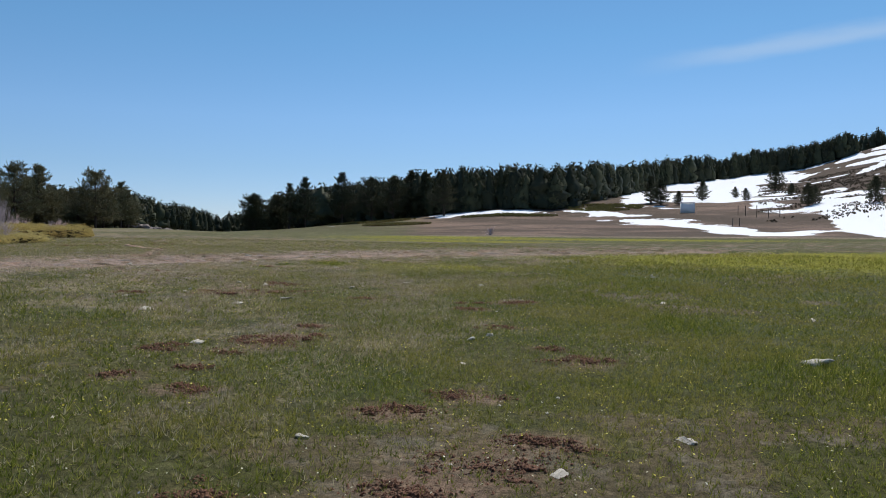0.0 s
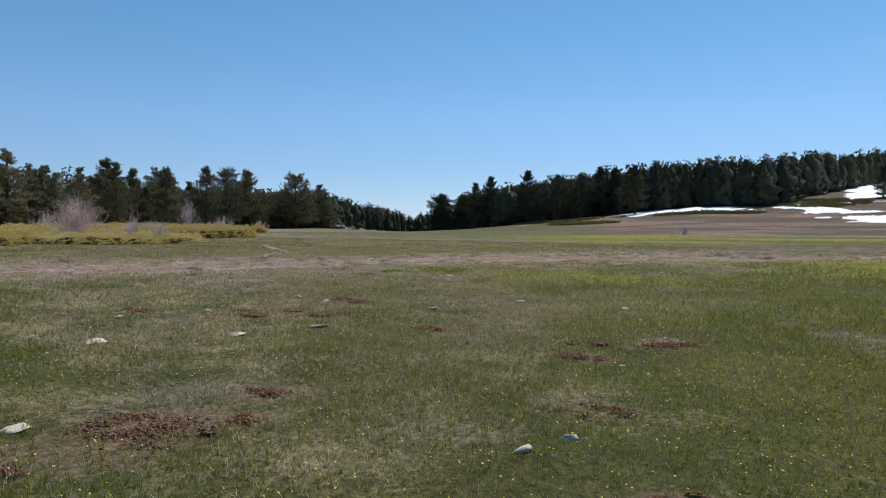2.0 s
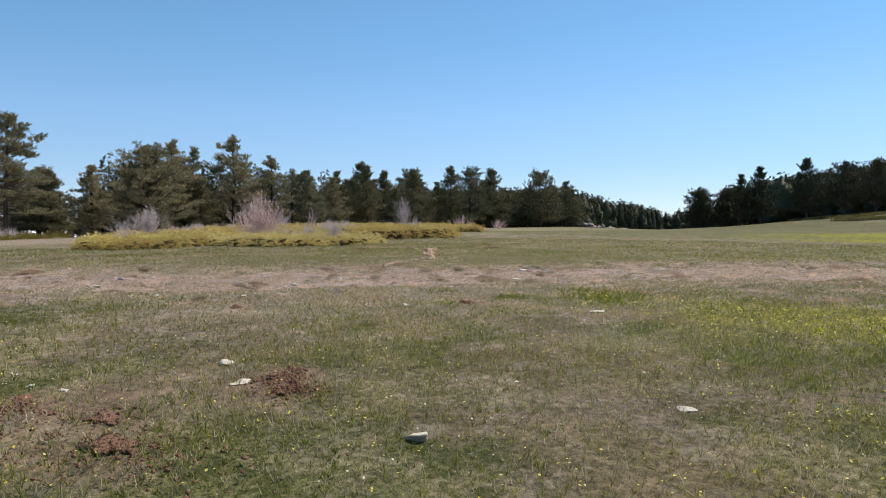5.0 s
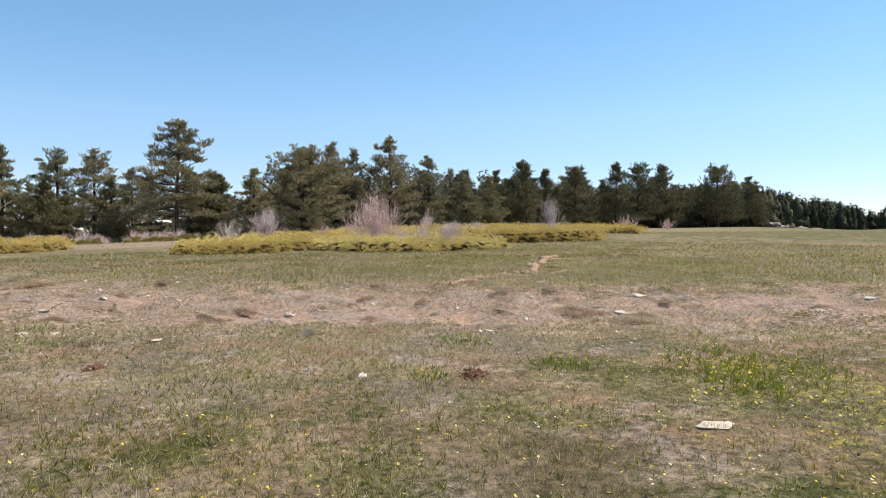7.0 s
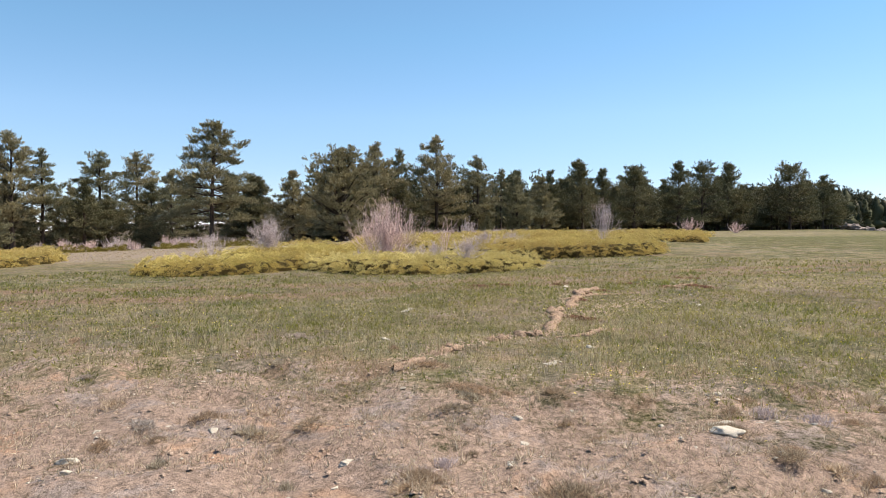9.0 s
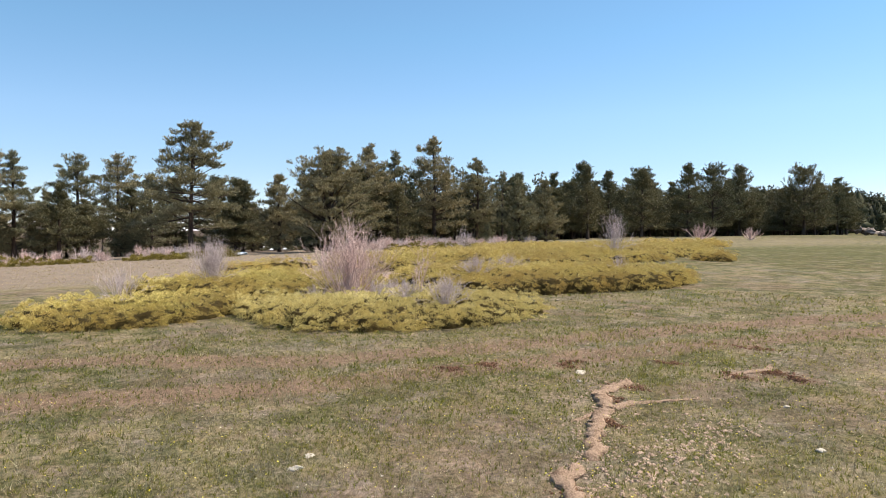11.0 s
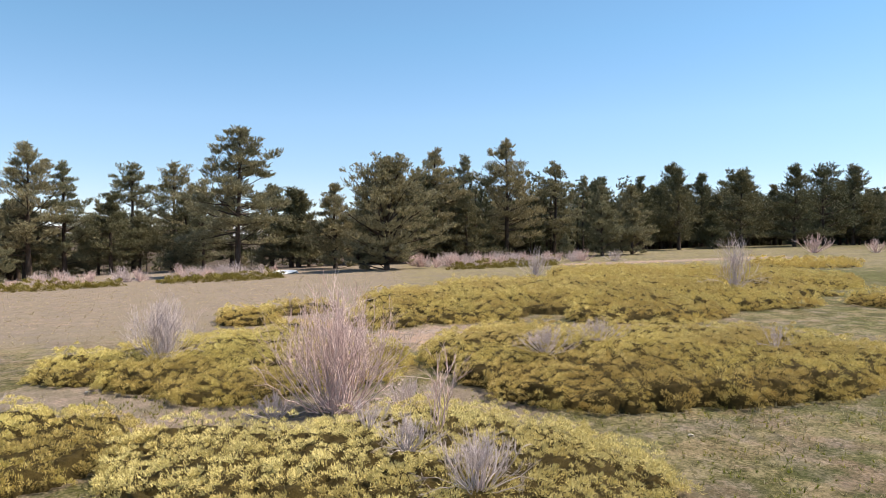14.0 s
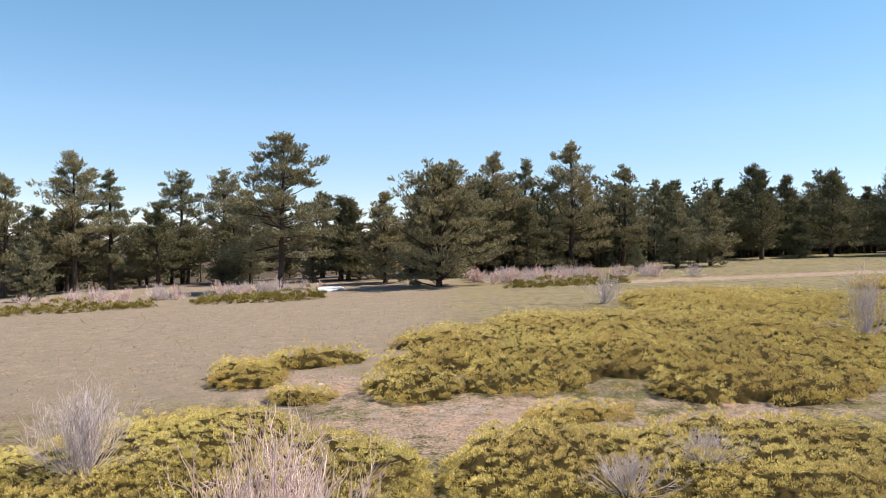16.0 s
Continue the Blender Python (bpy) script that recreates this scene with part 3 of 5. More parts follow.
# ---- pines ----
def pine_arrays(tall, reach, clear, levels, per, tuft_step, needle, count, crown=0.55, lift=0.25, droop=0.0, gaps=0.15, plate=0.38, clump=0.34, whorl=0.55):
    """Trunk and limbs, and needle tufts, of a pine: tall metres high, limbs up to reach long, bare up to clear."""
    k = 9
    hs = np.linspace(0, 1, k)
    bend = rng.normal(0, 0.012 * tall, (k, 2)).cumsum(0) * 0.35
    bend -= bend[0]
    trunk = np.concatenate([bend, (hs * tall)[:, None]], 1)
    rad = 0.020 * tall * (1 - hs) ** 0.8 + 0.012
    rad[0] *= 1.25
    wood = [tubes(trunk[None], rad[None], 7)]
    starts, ways, lens = [], [], []
    for lv in range(levels):
        s = (lv + rng.uniform(0.1, 0.9)) / levels
        z = clear + (tall * 0.985 - clear) * s
        # fullest a little under the middle of the crown, narrowing to the tip
        shape = (1 - s) ** crown * min(1.0, 0.55 + 1.6 * s)
        turn0 = rng.uniform(0, 2 * np.pi)
        for b in range(per):
            if rng.random() < gaps:
                continue
            ang = turn0 + 2 * np.pi * (b + rng.uniform(-0.3, 0.3)) / per
            up = lift + 0.95 * s**2 - droop * (1 - s) + rng.normal(0, 0.20)
            at = min(tall * 0.985, max(clear * 0.8, z + rng.normal(0, whorl) * (tall - clear) / levels))
            starts.append([np.interp(at, trunk[:, 2], trunk[:, 0]), np.interp(at, trunk[:, 2], trunk[:, 1]), at])
            ways.append([np.cos(ang), np.sin(ang), up])
            lens.append(max(0.25, reach * shape * rng.uniform(0.45, 1.25)))
    starts, ways, lens = np.array(starts), unit(np.array(ways)), np.array(lens)
    t = np.linspace(0, 1, 5)
    side = rng.normal(0, 0.10, (len(starts), 1, 3)) * (t**1.5)[None, :, None]
    limb = starts[:, None] + (ways[:, None] * t[None, :, None] + side) * lens[:, None, None]
    limb[:, :, 2] += (0.16 * t**2 - 0.05 * t)[None] * lens[:, None]
    wood.append(tubes(limb, (0.010 + 0.013 * lens)[:, None] * (1.05 - 0.85 * t)[None], 4))
    # each limb carries side boughs, and each bough ends in a rounded clump of upturned shoots
    cs, ax = [], []
    for i in range(len(starts)):
        bough = max(3, int(2.0 + 1.7 * lens[i]))
        u = plate + (1.0 - plate) * np.sort(rng.random(bough)) ** 0.8
        u[-1] = 1.0
        flat = unit(np.cross(ways[i], (0, 0, 1.0)))
        sway = rng.uniform(-0.52, 0.52, bough) * lens[i] * (1.12 - u)
        hub = np.stack([np.interp(u, t, limb[i, :, c]) for c in range(3)], 1) + flat * sway[:, None] + ways[i] * (np.abs(sway) * 0.5)[:, None]
        hub[:, 2] += np.abs(sway) * 0.10 + rng.normal(0, 0.05, bough)
        n = max(5, int(lens[i] * 3.4 / tuft_step / bough))
        ball = unit(rng.normal(size=(bough, n, 3)) * (1, 1, 0.55) + (0, 0, 0.35))
        wide = clump * (0.42 + 0.36 * lens[i]) * rng.uniform(0.7, 1.25, (bough, 1, 1))
        pos = hub[:, None] + ball * wide * rng.uniform(0.25, 1.0, (bough, n, 1)) * (1, 1, 0.55)
        way = unit(ball * (0.75, 0.75, 0.3) + ways[i] * 0.35 + np.array([0, 0, 0.75]) + rng.normal(0, 0.22, (bough, n, 3)))
        cs.append(pos.reshape(-1, 3)), ax.append(way.reshape(-1, 3))
        side_bough = np.stack([np.stack([np.interp(u - 0.10, t, limb[i, :, c]) for c in range(3)], 1), hub], 1)
        wood.append(tubes(side_bough, np.full((bough, 2), 0.011) * (1.0, 0.6), 3))
    top = np.array([[trunk[-1, 0], trunk[-1, 1], tall - 0.22 * j] for j in range(4)])
    cs.append(top), ax.append(unit(np.array([[0, 0, 1.0], [0.4, 0.2, 0.9], [-0.4, 0.1, 0.9], [0, -0.4, 0.9]])))
    cs, ax = np.concatenate(cs), np.concatenate(ax)
    leaf = shoots(cs, ax, count, needle * rng.uniform(0.7, 1.3, len(cs)), needle * 0.55, needle * 0.15)
    wood = merge(*wood)
    fit_z = tall / max(leaf[0][:, 2].max(), wood[0][:, 2].max())
    wood[0][:, 2] *= fit_z
    leaf[0][:, 2] *= fit_z
    return wood, leaf


def pine(name, x, y, args, label, group="pines at the wood's edge", needles=NEEDLES):
    ob = empty(name, x, y, None, label, "pine tree", group)
    wood, leaf = pine_arrays(**args)
    smooth_shade(array_part("trunk", *wood, BARK, ob))
    array_part("crown", *leaf, needles, ob)
    return ob


KINDS = {
    # a broad open old pine with tiers, a full conical one, a bushy low-branched one, a slim one, a round-topped one, a young one
    "tiered": dict(tall=9.0, reach=3.8, clear=1.6, levels=13, per=7, tuft_step=0.072, needle=0.24, count=13, crown=0.74, lift=0.10, gaps=0.16, plate=0.34, clump=0.36, whorl=0.25),
    "full": dict(tall=9.0, reach=3.55, clear=0.9, levels=16, per=7, tuft_step=0.090, needle=0.25, count=12, crown=0.84, lift=0.20, gaps=0.20),
    "leaning": dict(tall=9.0, reach=3.4, clear=1.5, levels=14, per=6, tuft_step=0.080, needle=0.25, count=12, crown=0.72, lift=0.12, gaps=0.22, clump=0.38),
    "bushy": dict(tall=7.0, reach=3.9, clear=0.05, levels=17, per=9, tuft_step=0.100, needle=0.23, count=12, crown=0.50, lift=1.25, droop=1.0, gaps=0.10, plate=0.26, clump=0.23, whorl=0.8),
    "slim": dict(tall=9.0, reach=2.8, clear=0.8, levels=17, per=6, tuft_step=0.080, needle=0.24, count=12, crown=0.95, lift=0.28, gaps=0.20, clump=0.30),
    "round": dict(tall=9.0, reach=4.4, clear=0.9, levels=14, per=7, tuft_step=0.095, needle=0.26, count=12, crown=0.60, lift=0.24, gaps=0.18, clump=0.40),
    "young": dict(tall=4.5, reach=1.9, clear=0.02, levels=14, per=7, tuft_step=0.085, needle=0.20, count=12, crown=0.80, lift=0.45, gaps=0.08, plate=0.2, clump=0.22),
}
PINES = [
    # kind, x, y, height, turn
    ("leaning", -66.5, 4.8, 9.6, 0), ("slim", -68.3, 6.6, 8.5, 40), ("full", -65.2, 1.0, 8.0, 80), ("young", -58.6, 4.6, 3.9, 0), ("full", -71.5, -3.0, 9.3, 20),
    ("leaning", -73.4, 10.6, 8.9, 110), ("leaning", -74.9, 13.4, 9.2, 250), ("full", -71.5, 8.3, 5.8, 10), ("tiered", -56.4, 18.1, 9.0, 0), ("full", -66.0, 16.0, 6.4, 200),
    ("young", -70.0, 23.0, 5.6, 50), ("bushy", -53.2, 26.4, 7.0, 0), ("young", -58.5, 24.2, 5.7, 120), ("full", -65.0, 33.0, 8.9, 140), ("slim", -69.5, 36.6, 9.0, 100),
    ("full", -65.0, 38.8, 9.7, 220), ("full", -68.5, 44.6, 8.3, 300), ("slim", -74.5, 50.6, 7.6, 15), ("full", -76.0, 53.6, 7.7, 60), ("slim", -78.0, 59.2, 7.9, 130),
    ("young", -69.5, 51.9, 5.2, 200), ("full", -82.4, 66.2, 9.9, 250), ("full", -78.3, 67.2, 8.3, 20), ("round", -85.0, 77.4, 9.8, 90), ("young", -60.5, 41.8, 2.0, 10),
    ("young", -71.5, 63.2, 3.8, 140), ("slim", -71.4, 59.3, 8.2, 77), ("full", -72.0, 66.9, 8.1, 190), ("full", -70.5, 72.2, 8.6, 230), ("round", -72.0, 77.4, 9.0, 33),
    ("full", -74.0, 83.4, 9.2, 111), ("round", -71.2, 91.2, 9.4, 160), ("slim", -79.0, 108.0, 7.2, 44), ("young", -63.8, 49.4, 5.9, 66), ("young", -63.0, 46.2, 5.8, 99),
    ("bushy", -60.6, 119.5, 7.4, 10), ("bushy", -57.0, 122.0, 6.8, 200), ("slim", -53.2, 118.6, 8.5, 50), ("full", -51.2, 121.0, 9.4, 90), ("full", -44.5, 122.0, 9.7, 130), ("round", -38.6, 121.0, 8.3, 170),
    ("round", -34.0, 119.0, 7.8, 210), ("slim", -32.0, 123.5, 8.6, 250), ("slim", -29.0, 121.5, 7.9, 290), ("full", -24.4, 116.2, 7.9, 330),
]
first = {}
for kind, x, y, tall, turn in PINES:
    label = {"tiered": "old Scots pine with broad open tiers and a bare lower trunk", "bushy": "wide bushy pine with dense upswept branches down to the ground",
             "young": "young olive green pine branched to the ground", "slim": "slim Scots pine with a narrow pointed crown",
             "round": "Scots pine with a broad rounded dark crown", "leaning": "open Scots pine with rounded foliage clumps on a bare trunk", "full": "full green Scots pine with a dense conical crown"}[kind]
    size = tall / KINDS[kind]["tall"]
    # farther pines take the needle colours darkened for shade
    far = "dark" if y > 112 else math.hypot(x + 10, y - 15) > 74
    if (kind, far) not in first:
        ob = first[kind, far] = pine("pine", x, y, KINDS[kind] | (dict(tuft_step=0.24, needle=0.44, count=9, clump=0.42) if far else {}), label, needles={"dark": BACKLIT_NEEDLES, True: SHADED_NEEDLES, False: NEEDLES}[far])
    else:
        ob = copy_thing(first[kind, far], pose(x, y, float(relief(x, y)), 0, 0, turn))
    ob.location = (x, y, float(relief(x, y)) - 0.05)
    ob.scale = (size * rng.uniform(0.92, 1.08), size * rng.uniform(0.92, 1.08), size)

# a second row that closes the wood's edge
for i in range(135):
    b = rng.uniform(46, 104)
    r = float(np.interp(b, WOOD_BEARING, WOOD_EDGE)) + (rng.uniform(0, 9) if i % 2 else rng.uniform(3, 16))
    x, y = START[0] - r * math.sin(radians(b)), START[1] + r * math.cos(radians(b))
    if x > -57.5 or (x > -62 and 12 < y < 31) or (b > 67 and i % 3 == 0):
        continue
    kind = ("young", "full", "young", "round", "young", "slim")[i % 6]
    tall = rng.uniform(1.6, 4.4) if kind == "young" else rng.uniform(4.6, 7.0)
    ob = copy_thing(first[kind, kind != "young"], pose(x, y, float(relief(x, y)) - 0.05, 0, 0, rng.uniform(0, 360)))
    size = tall / KINDS[kind]["tall"]
    ob.scale = (size * 1.25, size * 1.25, size)

# pines that close the gap towards the valley
for i in range(48):
    u = (i + 0.5) / 48 * 5
    line = [(-82, 112), (-79, 101), (-77, 91), (-81, 80), (-80, 67), (-79, 55)]
    (ax0, ay0), (ax1, ay1) = line[int(u)], line[int(u) + 1]
    x, y = ax0 + (ax1 - ax0) * (u % 1) + rng.normal(0, 2.6), ay0 + (ay1 - ay0) * (u % 1) + rng.normal(0, 2.6)
    kind = ("full", "round", "full", "slim")[i % 4]
    tall = rng.uniform(5.0, 8.4)
    ob = copy_thing(first[kind, True], pose(x, y, float(relief(x, y)) - 0.05, 0, 0, rng.uniform(0, 360)))
    size = tall / KINDS[kind]["tall"]
    ob.scale = (size * 1.15, size * 1.15, size)

# ---- woods behind ----
def far_pines(places, tall, closed=True):
    """Many small pines, each a stem and ragged tiers of needle fans."""
    n = len(places)
    z = relief(places[:, 0], places[:, 1])
    foot = np.concatenate([places, z[:, None] - 0.2], 1)
    t = np.linspace(0, 1, 3)
    stem = foot[:, None] + np.array([0, 0, 1.0]) * (t[None, :, None] * tall[:, None, None] * 0.9)
    wood = tubes(stem, 0.02 * tall[:, None] * (1.05 - t)[None], 4)
    # a dark ragged heart that closes the crown, tier over tier
    rings, sides = 9, 5
    lv = np.linspace(0.04, 0.93, rings)
    spin = np.arange(sides) * 2 * np.pi / sides
    shape = np.array([0.9, 1.05, 0.98, 0.94, 0.82, 0.72, 0.54, 0.36, 0.05])
    girth = rng.uniform(0.15, 0.25, n)[:, None] * tall[:, None] * shape * rng.uniform(0.75, 1.25, (n, rings))
    ring = girth[:, :, None] * rng.uniform(0.55, 1.35, (n, rings, sides))
    rise = (tall[:, None] * lv)[:, :, None] + rng.normal(0, 0.035, (n, rings, sides)) * tall[:, None, None] * shape[:, None]
    core = np.stack([foot[:, None, None, 0] + ring * np.cos(spin), foot[:, None, None, 1] + ring * np.sin(spin), foot[:, None, None, 2] + rise], -1).reshape(-1, 3)
    base = (np.arange(n)[:, None, None] * rings + np.arange(rings - 1)[None, :, None]) * sides
    i6, j6 = np.arange(sides)[None, None], (np.arange(sides) + 1)[None, None] % sides
    heart = (core, np.stack([base + i6, base + j6, base + sides + j6, base + sides + i6], -1).reshape(-1), np.full(n * (rings - 1) * sides, 4))
    per = 46
    s = rng.random((n, per)) ** 0.9 * 0.96 + 0.02
    ang = rng.random((n, per)) * 2 * np.pi
    wide = rng.uniform(0.30, 0.42, n)[:, None] * tall[:, None] * (1 - s) ** 0.42 * rng.uniform(0.45, 1.0, (n, per)) + 0.06
    zc = foot[:, None, 2] + tall[:, None] * s
    c = np.stack([foot[:, None, 0] + np.cos(ang) * wide * 0.62, foot[:, None, 1] + np.sin(ang) * wide * 0.62, zc], -1).reshape(-1, 3)
    way = unit(np.stack([np.cos(ang) * (1.1 - s), np.sin(ang) * (1.1 - s), 0.45 + 0.4 * s], -1).reshape(-1, 3))
    leaf = tufts(c, way, 4 if closed else 9, ((0.26 + 0.30 * wide) * (1 if closed else 0.75)).ravel(), ((0.15 + 0.08 * wide) * (1 if closed else 0.5)).ravel(), 0.75)
    return wood, merge(leaf, heart) if closed else leaf


def wood_places(n, lo, hi, near, deep):
    out = []
    while len(out) < n:
        b = rng.uniform(lo, hi)
        edge = max(near, float(np.interp(b, WOOD_BEARING, WOOD_EDGE)))
        r = edge + deep * rng.random() ** 2.2
        x, y = START[0] - r * math.sin(radians(b)), START[1] + r * math.cos(radians(b))
        if tree_cover(x, y) > 0.5 and fbm(x * 0.05, y * 0.05, 3, 4) > 0.30:
            out.append((x, y))
    return np.array(out)


for label, n, lo, hi, near, deep, t0, t1 in (
    ("dark dense pine wood along the hill", 2500, -34, 26, 110, 120, 4.6, 7.8),
    ("distant dark pine wood closing the valley", 1000, 26, 48, 140, 160, 5.6, 8.4),
    ("pine wood behind the meadow's edge", 330, 46, 68, 76, 50, 5.0, 8.0),
    ("thin pine wood on the falling ground", 150, 68, 112, 88, 260, 4.0, 6.4),
):
    places = wood_places(n, lo, hi, near, deep)
    tall = rng.uniform(t0, t1, n)
    if near == 140:
        # the wood falls away into the valley
        tall = tall * np.interp(polar(places[:, 0], places[:, 1])[1], (27, 30, 35), (0.66, 0.78, 1.0))
    if near == 110:
        tall = tall + np.interp(polar(places[:, 0], places[:, 1])[1], (6, 14, 20, 26), (0.1, 0.9, 1.2, 0.8))
    wood, leaf = far_pines(places, tall, near > 100)
    ob = tagged(new("pine_wood"), label, "wood", kind="stuff")
    array_part("trunks", *wood, BARK, ob)
    # the woods' shade is in these darker needle colours
    array_part("crowns", *leaf, SHADED_NEEDLES if near < 100 else BACKLIT_NEEDLES, ob)

# ---- creeping junipers ----
def cells(x, y, size, seed):
    """Distance to the nearest of scattered clump centres, in clump sizes."""
    x, y = x / size, y / size
    xi, yi = np.floor(x).astype(int), np.floor(y).astype(int)
    best = np.full(np.shape(x), 9.0)
    for i in (-1, 0, 1):
        for j in (-1, 0, 1):
            a, b = (xi + i + 11 * seed) % 256, (yi + j + 29 * seed) % 256
            cx, cy = xi + i + LATTICE[a, b], yi + j + LATTICE[(a + 101) % 256, (b + 57) % 256]
            best = np.minimum(best, np.hypot(x - cx, y - cy))
    return best


BARE_PATH = [(-22.6, 13.4), (-22.0, 14.9), (-21.0, 16.15), (-20.45, 16.9)]


def juniper(ovals, thick, fine, label, leaves, holes=0.0):
    """A creeping juniper mat over the union of ovals (cx, cy, ax, ay, turn): a low woody cushion under fans of needled shoots."""
    box = np.array([[cx - max(ax, ay), cy - max(ax, ay), cx + max(ax, ay), cy + max(ax, ay)] for cx, cy, ax, ay, _ in ovals])
    x0, y0, x1, y1 = box[:, 0].min() - 0.6, box[:, 1].min() - 0.6, box[:, 2].max() + 0.6, box[:, 3].max() + 0.6
    # clump spacing, clump size, sprays in a clump, length of a spray
    gap, dome, many, spray = {2: (0.108, 0.077, 74, 0.023), 1: (0.146, 0.102, 54, 0.034), 0: (0.30, 0.20, 60, 0.080)}[fine]

    def body(x, y):
        # metres inside the outline, roughly; ragged by noise and the clumps
        best = np.maximum.reduce([(oval(x, y, *o) - 0.5) * 2 * min(o[2], o[3]) for o in ovals])
        best = best + 0.50 * (fbm(x * 0.9, y * 0.9, 3, 13) - 0.5) + 0.20 * (0.5 - cells(x, y, 0.34, 3))
        best = best - 0.95 * smooth(along(x, y, BARE_PATH, 0.36), 0.15, 0.75)
        return best - holes * 2.2 * smooth(fbm(x * 0.75, y * 0.75, 3, 24), 0.40, 0.28)

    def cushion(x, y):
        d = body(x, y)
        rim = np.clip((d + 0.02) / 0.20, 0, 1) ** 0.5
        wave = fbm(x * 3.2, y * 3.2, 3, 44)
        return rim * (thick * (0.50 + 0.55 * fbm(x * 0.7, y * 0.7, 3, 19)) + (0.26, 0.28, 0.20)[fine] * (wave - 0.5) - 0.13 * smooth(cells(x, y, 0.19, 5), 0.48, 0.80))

    mid = np.array([(x0 + x1) / 2, (y0 + y1) / 2, 0.0])
    ob = empty("juniper_mat", mid[0], mid[1], 0.0, label, "juniper", "creeping junipers")
    step = (0.14, 0.11, 0.08)[fine]
    gx_, gy_ = np.arange(x0, x1, step), np.arange(y0, y1, step)
    mx, my = [g.ravel() for g in np.meshgrid(gx_, gy_, indexing="ij")]
    hole = body(mx, my) < 0.14
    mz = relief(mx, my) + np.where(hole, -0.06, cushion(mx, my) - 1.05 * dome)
    f, s = grid_faces(len(gx_), len(gy_))
    keep = ~hole[f.reshape(-1, 4)].all(1)
    used = np.unique(f.reshape(-1, 4)[keep])
    back = np.zeros(len(mx), int)
    back[used] = np.arange(len(used))
    smooth_shade(array_part("cushion", np.stack([mx, my, mz], 1)[used] - mid, back[f.reshape(-1, 4)[keep].ravel()], s[keep], JUNIPER_SHADED_WOOD, ob))
    # clumps close together, each a dome of short scaly sprays that leans outwards
    cx_, cy_ = [g.ravel() for g in np.meshgrid(np.arange(x0, x1, gap), np.arange(y0, y1, gap), indexing="ij")]
    cx_, cy_ = np.tile(cx_, 3), np.tile(cy_, 3)
    layer = np.arange(len(cx_)) * 3 // len(cx_)
    px, py = cx_ + rng.uniform(-0.5, 0.5, len(cx_)) * gap, cy_ + rng.uniform(-0.5, 0.5, len(cx_)) * gap
    d = body(px, py)
    bald = fbm(px * 1.7, py * 1.7, 3, 47) + rng.normal(0, 0.03, len(px)) < 0.10
    keep = ((layer == 0) | (d < 0.17)) & (d > 0.0) & (~bald | (d < 0.25))
    px, py, d, layer = px[keep], py[keep], d[keep], layer[keep]
    e = 0.15
    out = np.stack([body(px - e, py) - body(px + e, py), body(px, py - e) - body(px, py + e), 0 * px], 1)
    out = unit(unit(out) + rng.normal(0, 0.45, out.shape) * (1, 1, 0))
    drop = np.where(layer > 0, rng.uniform(0.10, 0.80, len(px)), 0.0) * np.maximum(cushion(px, py), 0.0)
    wide = dome * rng.uniform(0.62, 1.25, len(px))
    foot = np.stack([px, py, relief(px, py) + np.maximum(cushion(px, py), 0.03) - drop + rng.normal(0, 0.42 * gap, len(px)) - 0.55 * wide], 1) - mid
    lean = out * rng.uniform(0.2, 0.65, (len(px), 1)) + (0, 0, 0.45)
    ball = unit(rng.normal(size=(len(px), many, 3)))
    ball[..., 2] = np.abs(ball[..., 2]) * 1.1 - 0.2
    ball = unit(ball + lean[:, None])
    root = (foot[:, None] + ball * wide[:, None, None] * rng.uniform(0.55, 1.0, (len(px), many, 1))).reshape(-1, 3)
    way = unit(ball.reshape(-1, 3) * 0.8 + np.repeat(out, many, 0) * 0.25 + (0, 0, 0.25) + rng.normal(0, 0.34, (len(root), 3)))
    size = spray * rng.uniform(0.65, 1.35, len(root))
    side = unit(unit(np.cross(way, (0, 0, 1.0))) + rng.normal(0, 0.45, way.shape))
    array_part("foliage", *blades(root, way, size, size * 0.40, side), leaves, ob)
    return ob


juniper([(-17.75, 18.5, 1.70, 2.35, -8), (-18.9, 17.1, 1.15, 1.15, 0), (-18.7, 18.7, 1.35, 1.5, 0)], 0.30, 2, "low pale yellow-green creeping juniper mat on the meadow", JUNIPER_PALE)
juniper([(-19.75, 14.6, 1.45, 1.75, 12), (-20.6, 13.9, 0.9, 0.7, 0)], 0.32, 2, "dense green creeping juniper mat with a dark edge", JUNIPER_GREEN)
juniper([(-24.3, 17.0, 2.35, 1.9, 0), (-24.3, 15.3, 1.15, 1.1, 20), (-23.2, 18.6, 1.9, 1.3, 0), (-22.4, 17.3, 1.25, 1.1, 0)], 0.33, 2, "yellow-green creeping juniper mat among bare shrubs", JUNIPER_GREEN)
juniper([(-21.3, 23.6, 2.55, 3.1, -8), (-22.3, 21.5, 2.0, 1.45, 0), (-20.5, 22.0, 1.5, 1.6, 0)], 0.42, 2, "thick golden green creeping juniper mat with a dark edge", JUNIPER)
juniper([(-30.9, 19.2, 0.55, 1.35, 12), (-27.7, 20.5, 1.25, 0.85, 10), (-30.1, 22.7, 3.75, 2.35, 0), (-30.1, 26.1, 5.4, 3.5, 0), (-30.6, 29.8, 4.9, 3.4, 0), (-35.6, 34.2, 6.4, 4.8, 0), (-27.3, 32.7, 2.3, 0.9, 0)], 0.34, 1, "wide yellow-green creeping juniper field", JUNIPER, 0.5)
juniper([(-29.7, 17.7, 1.05, 0.72, 10)], 0.34, 2, "small bright yellow-green creeping juniper", JUNIPER)
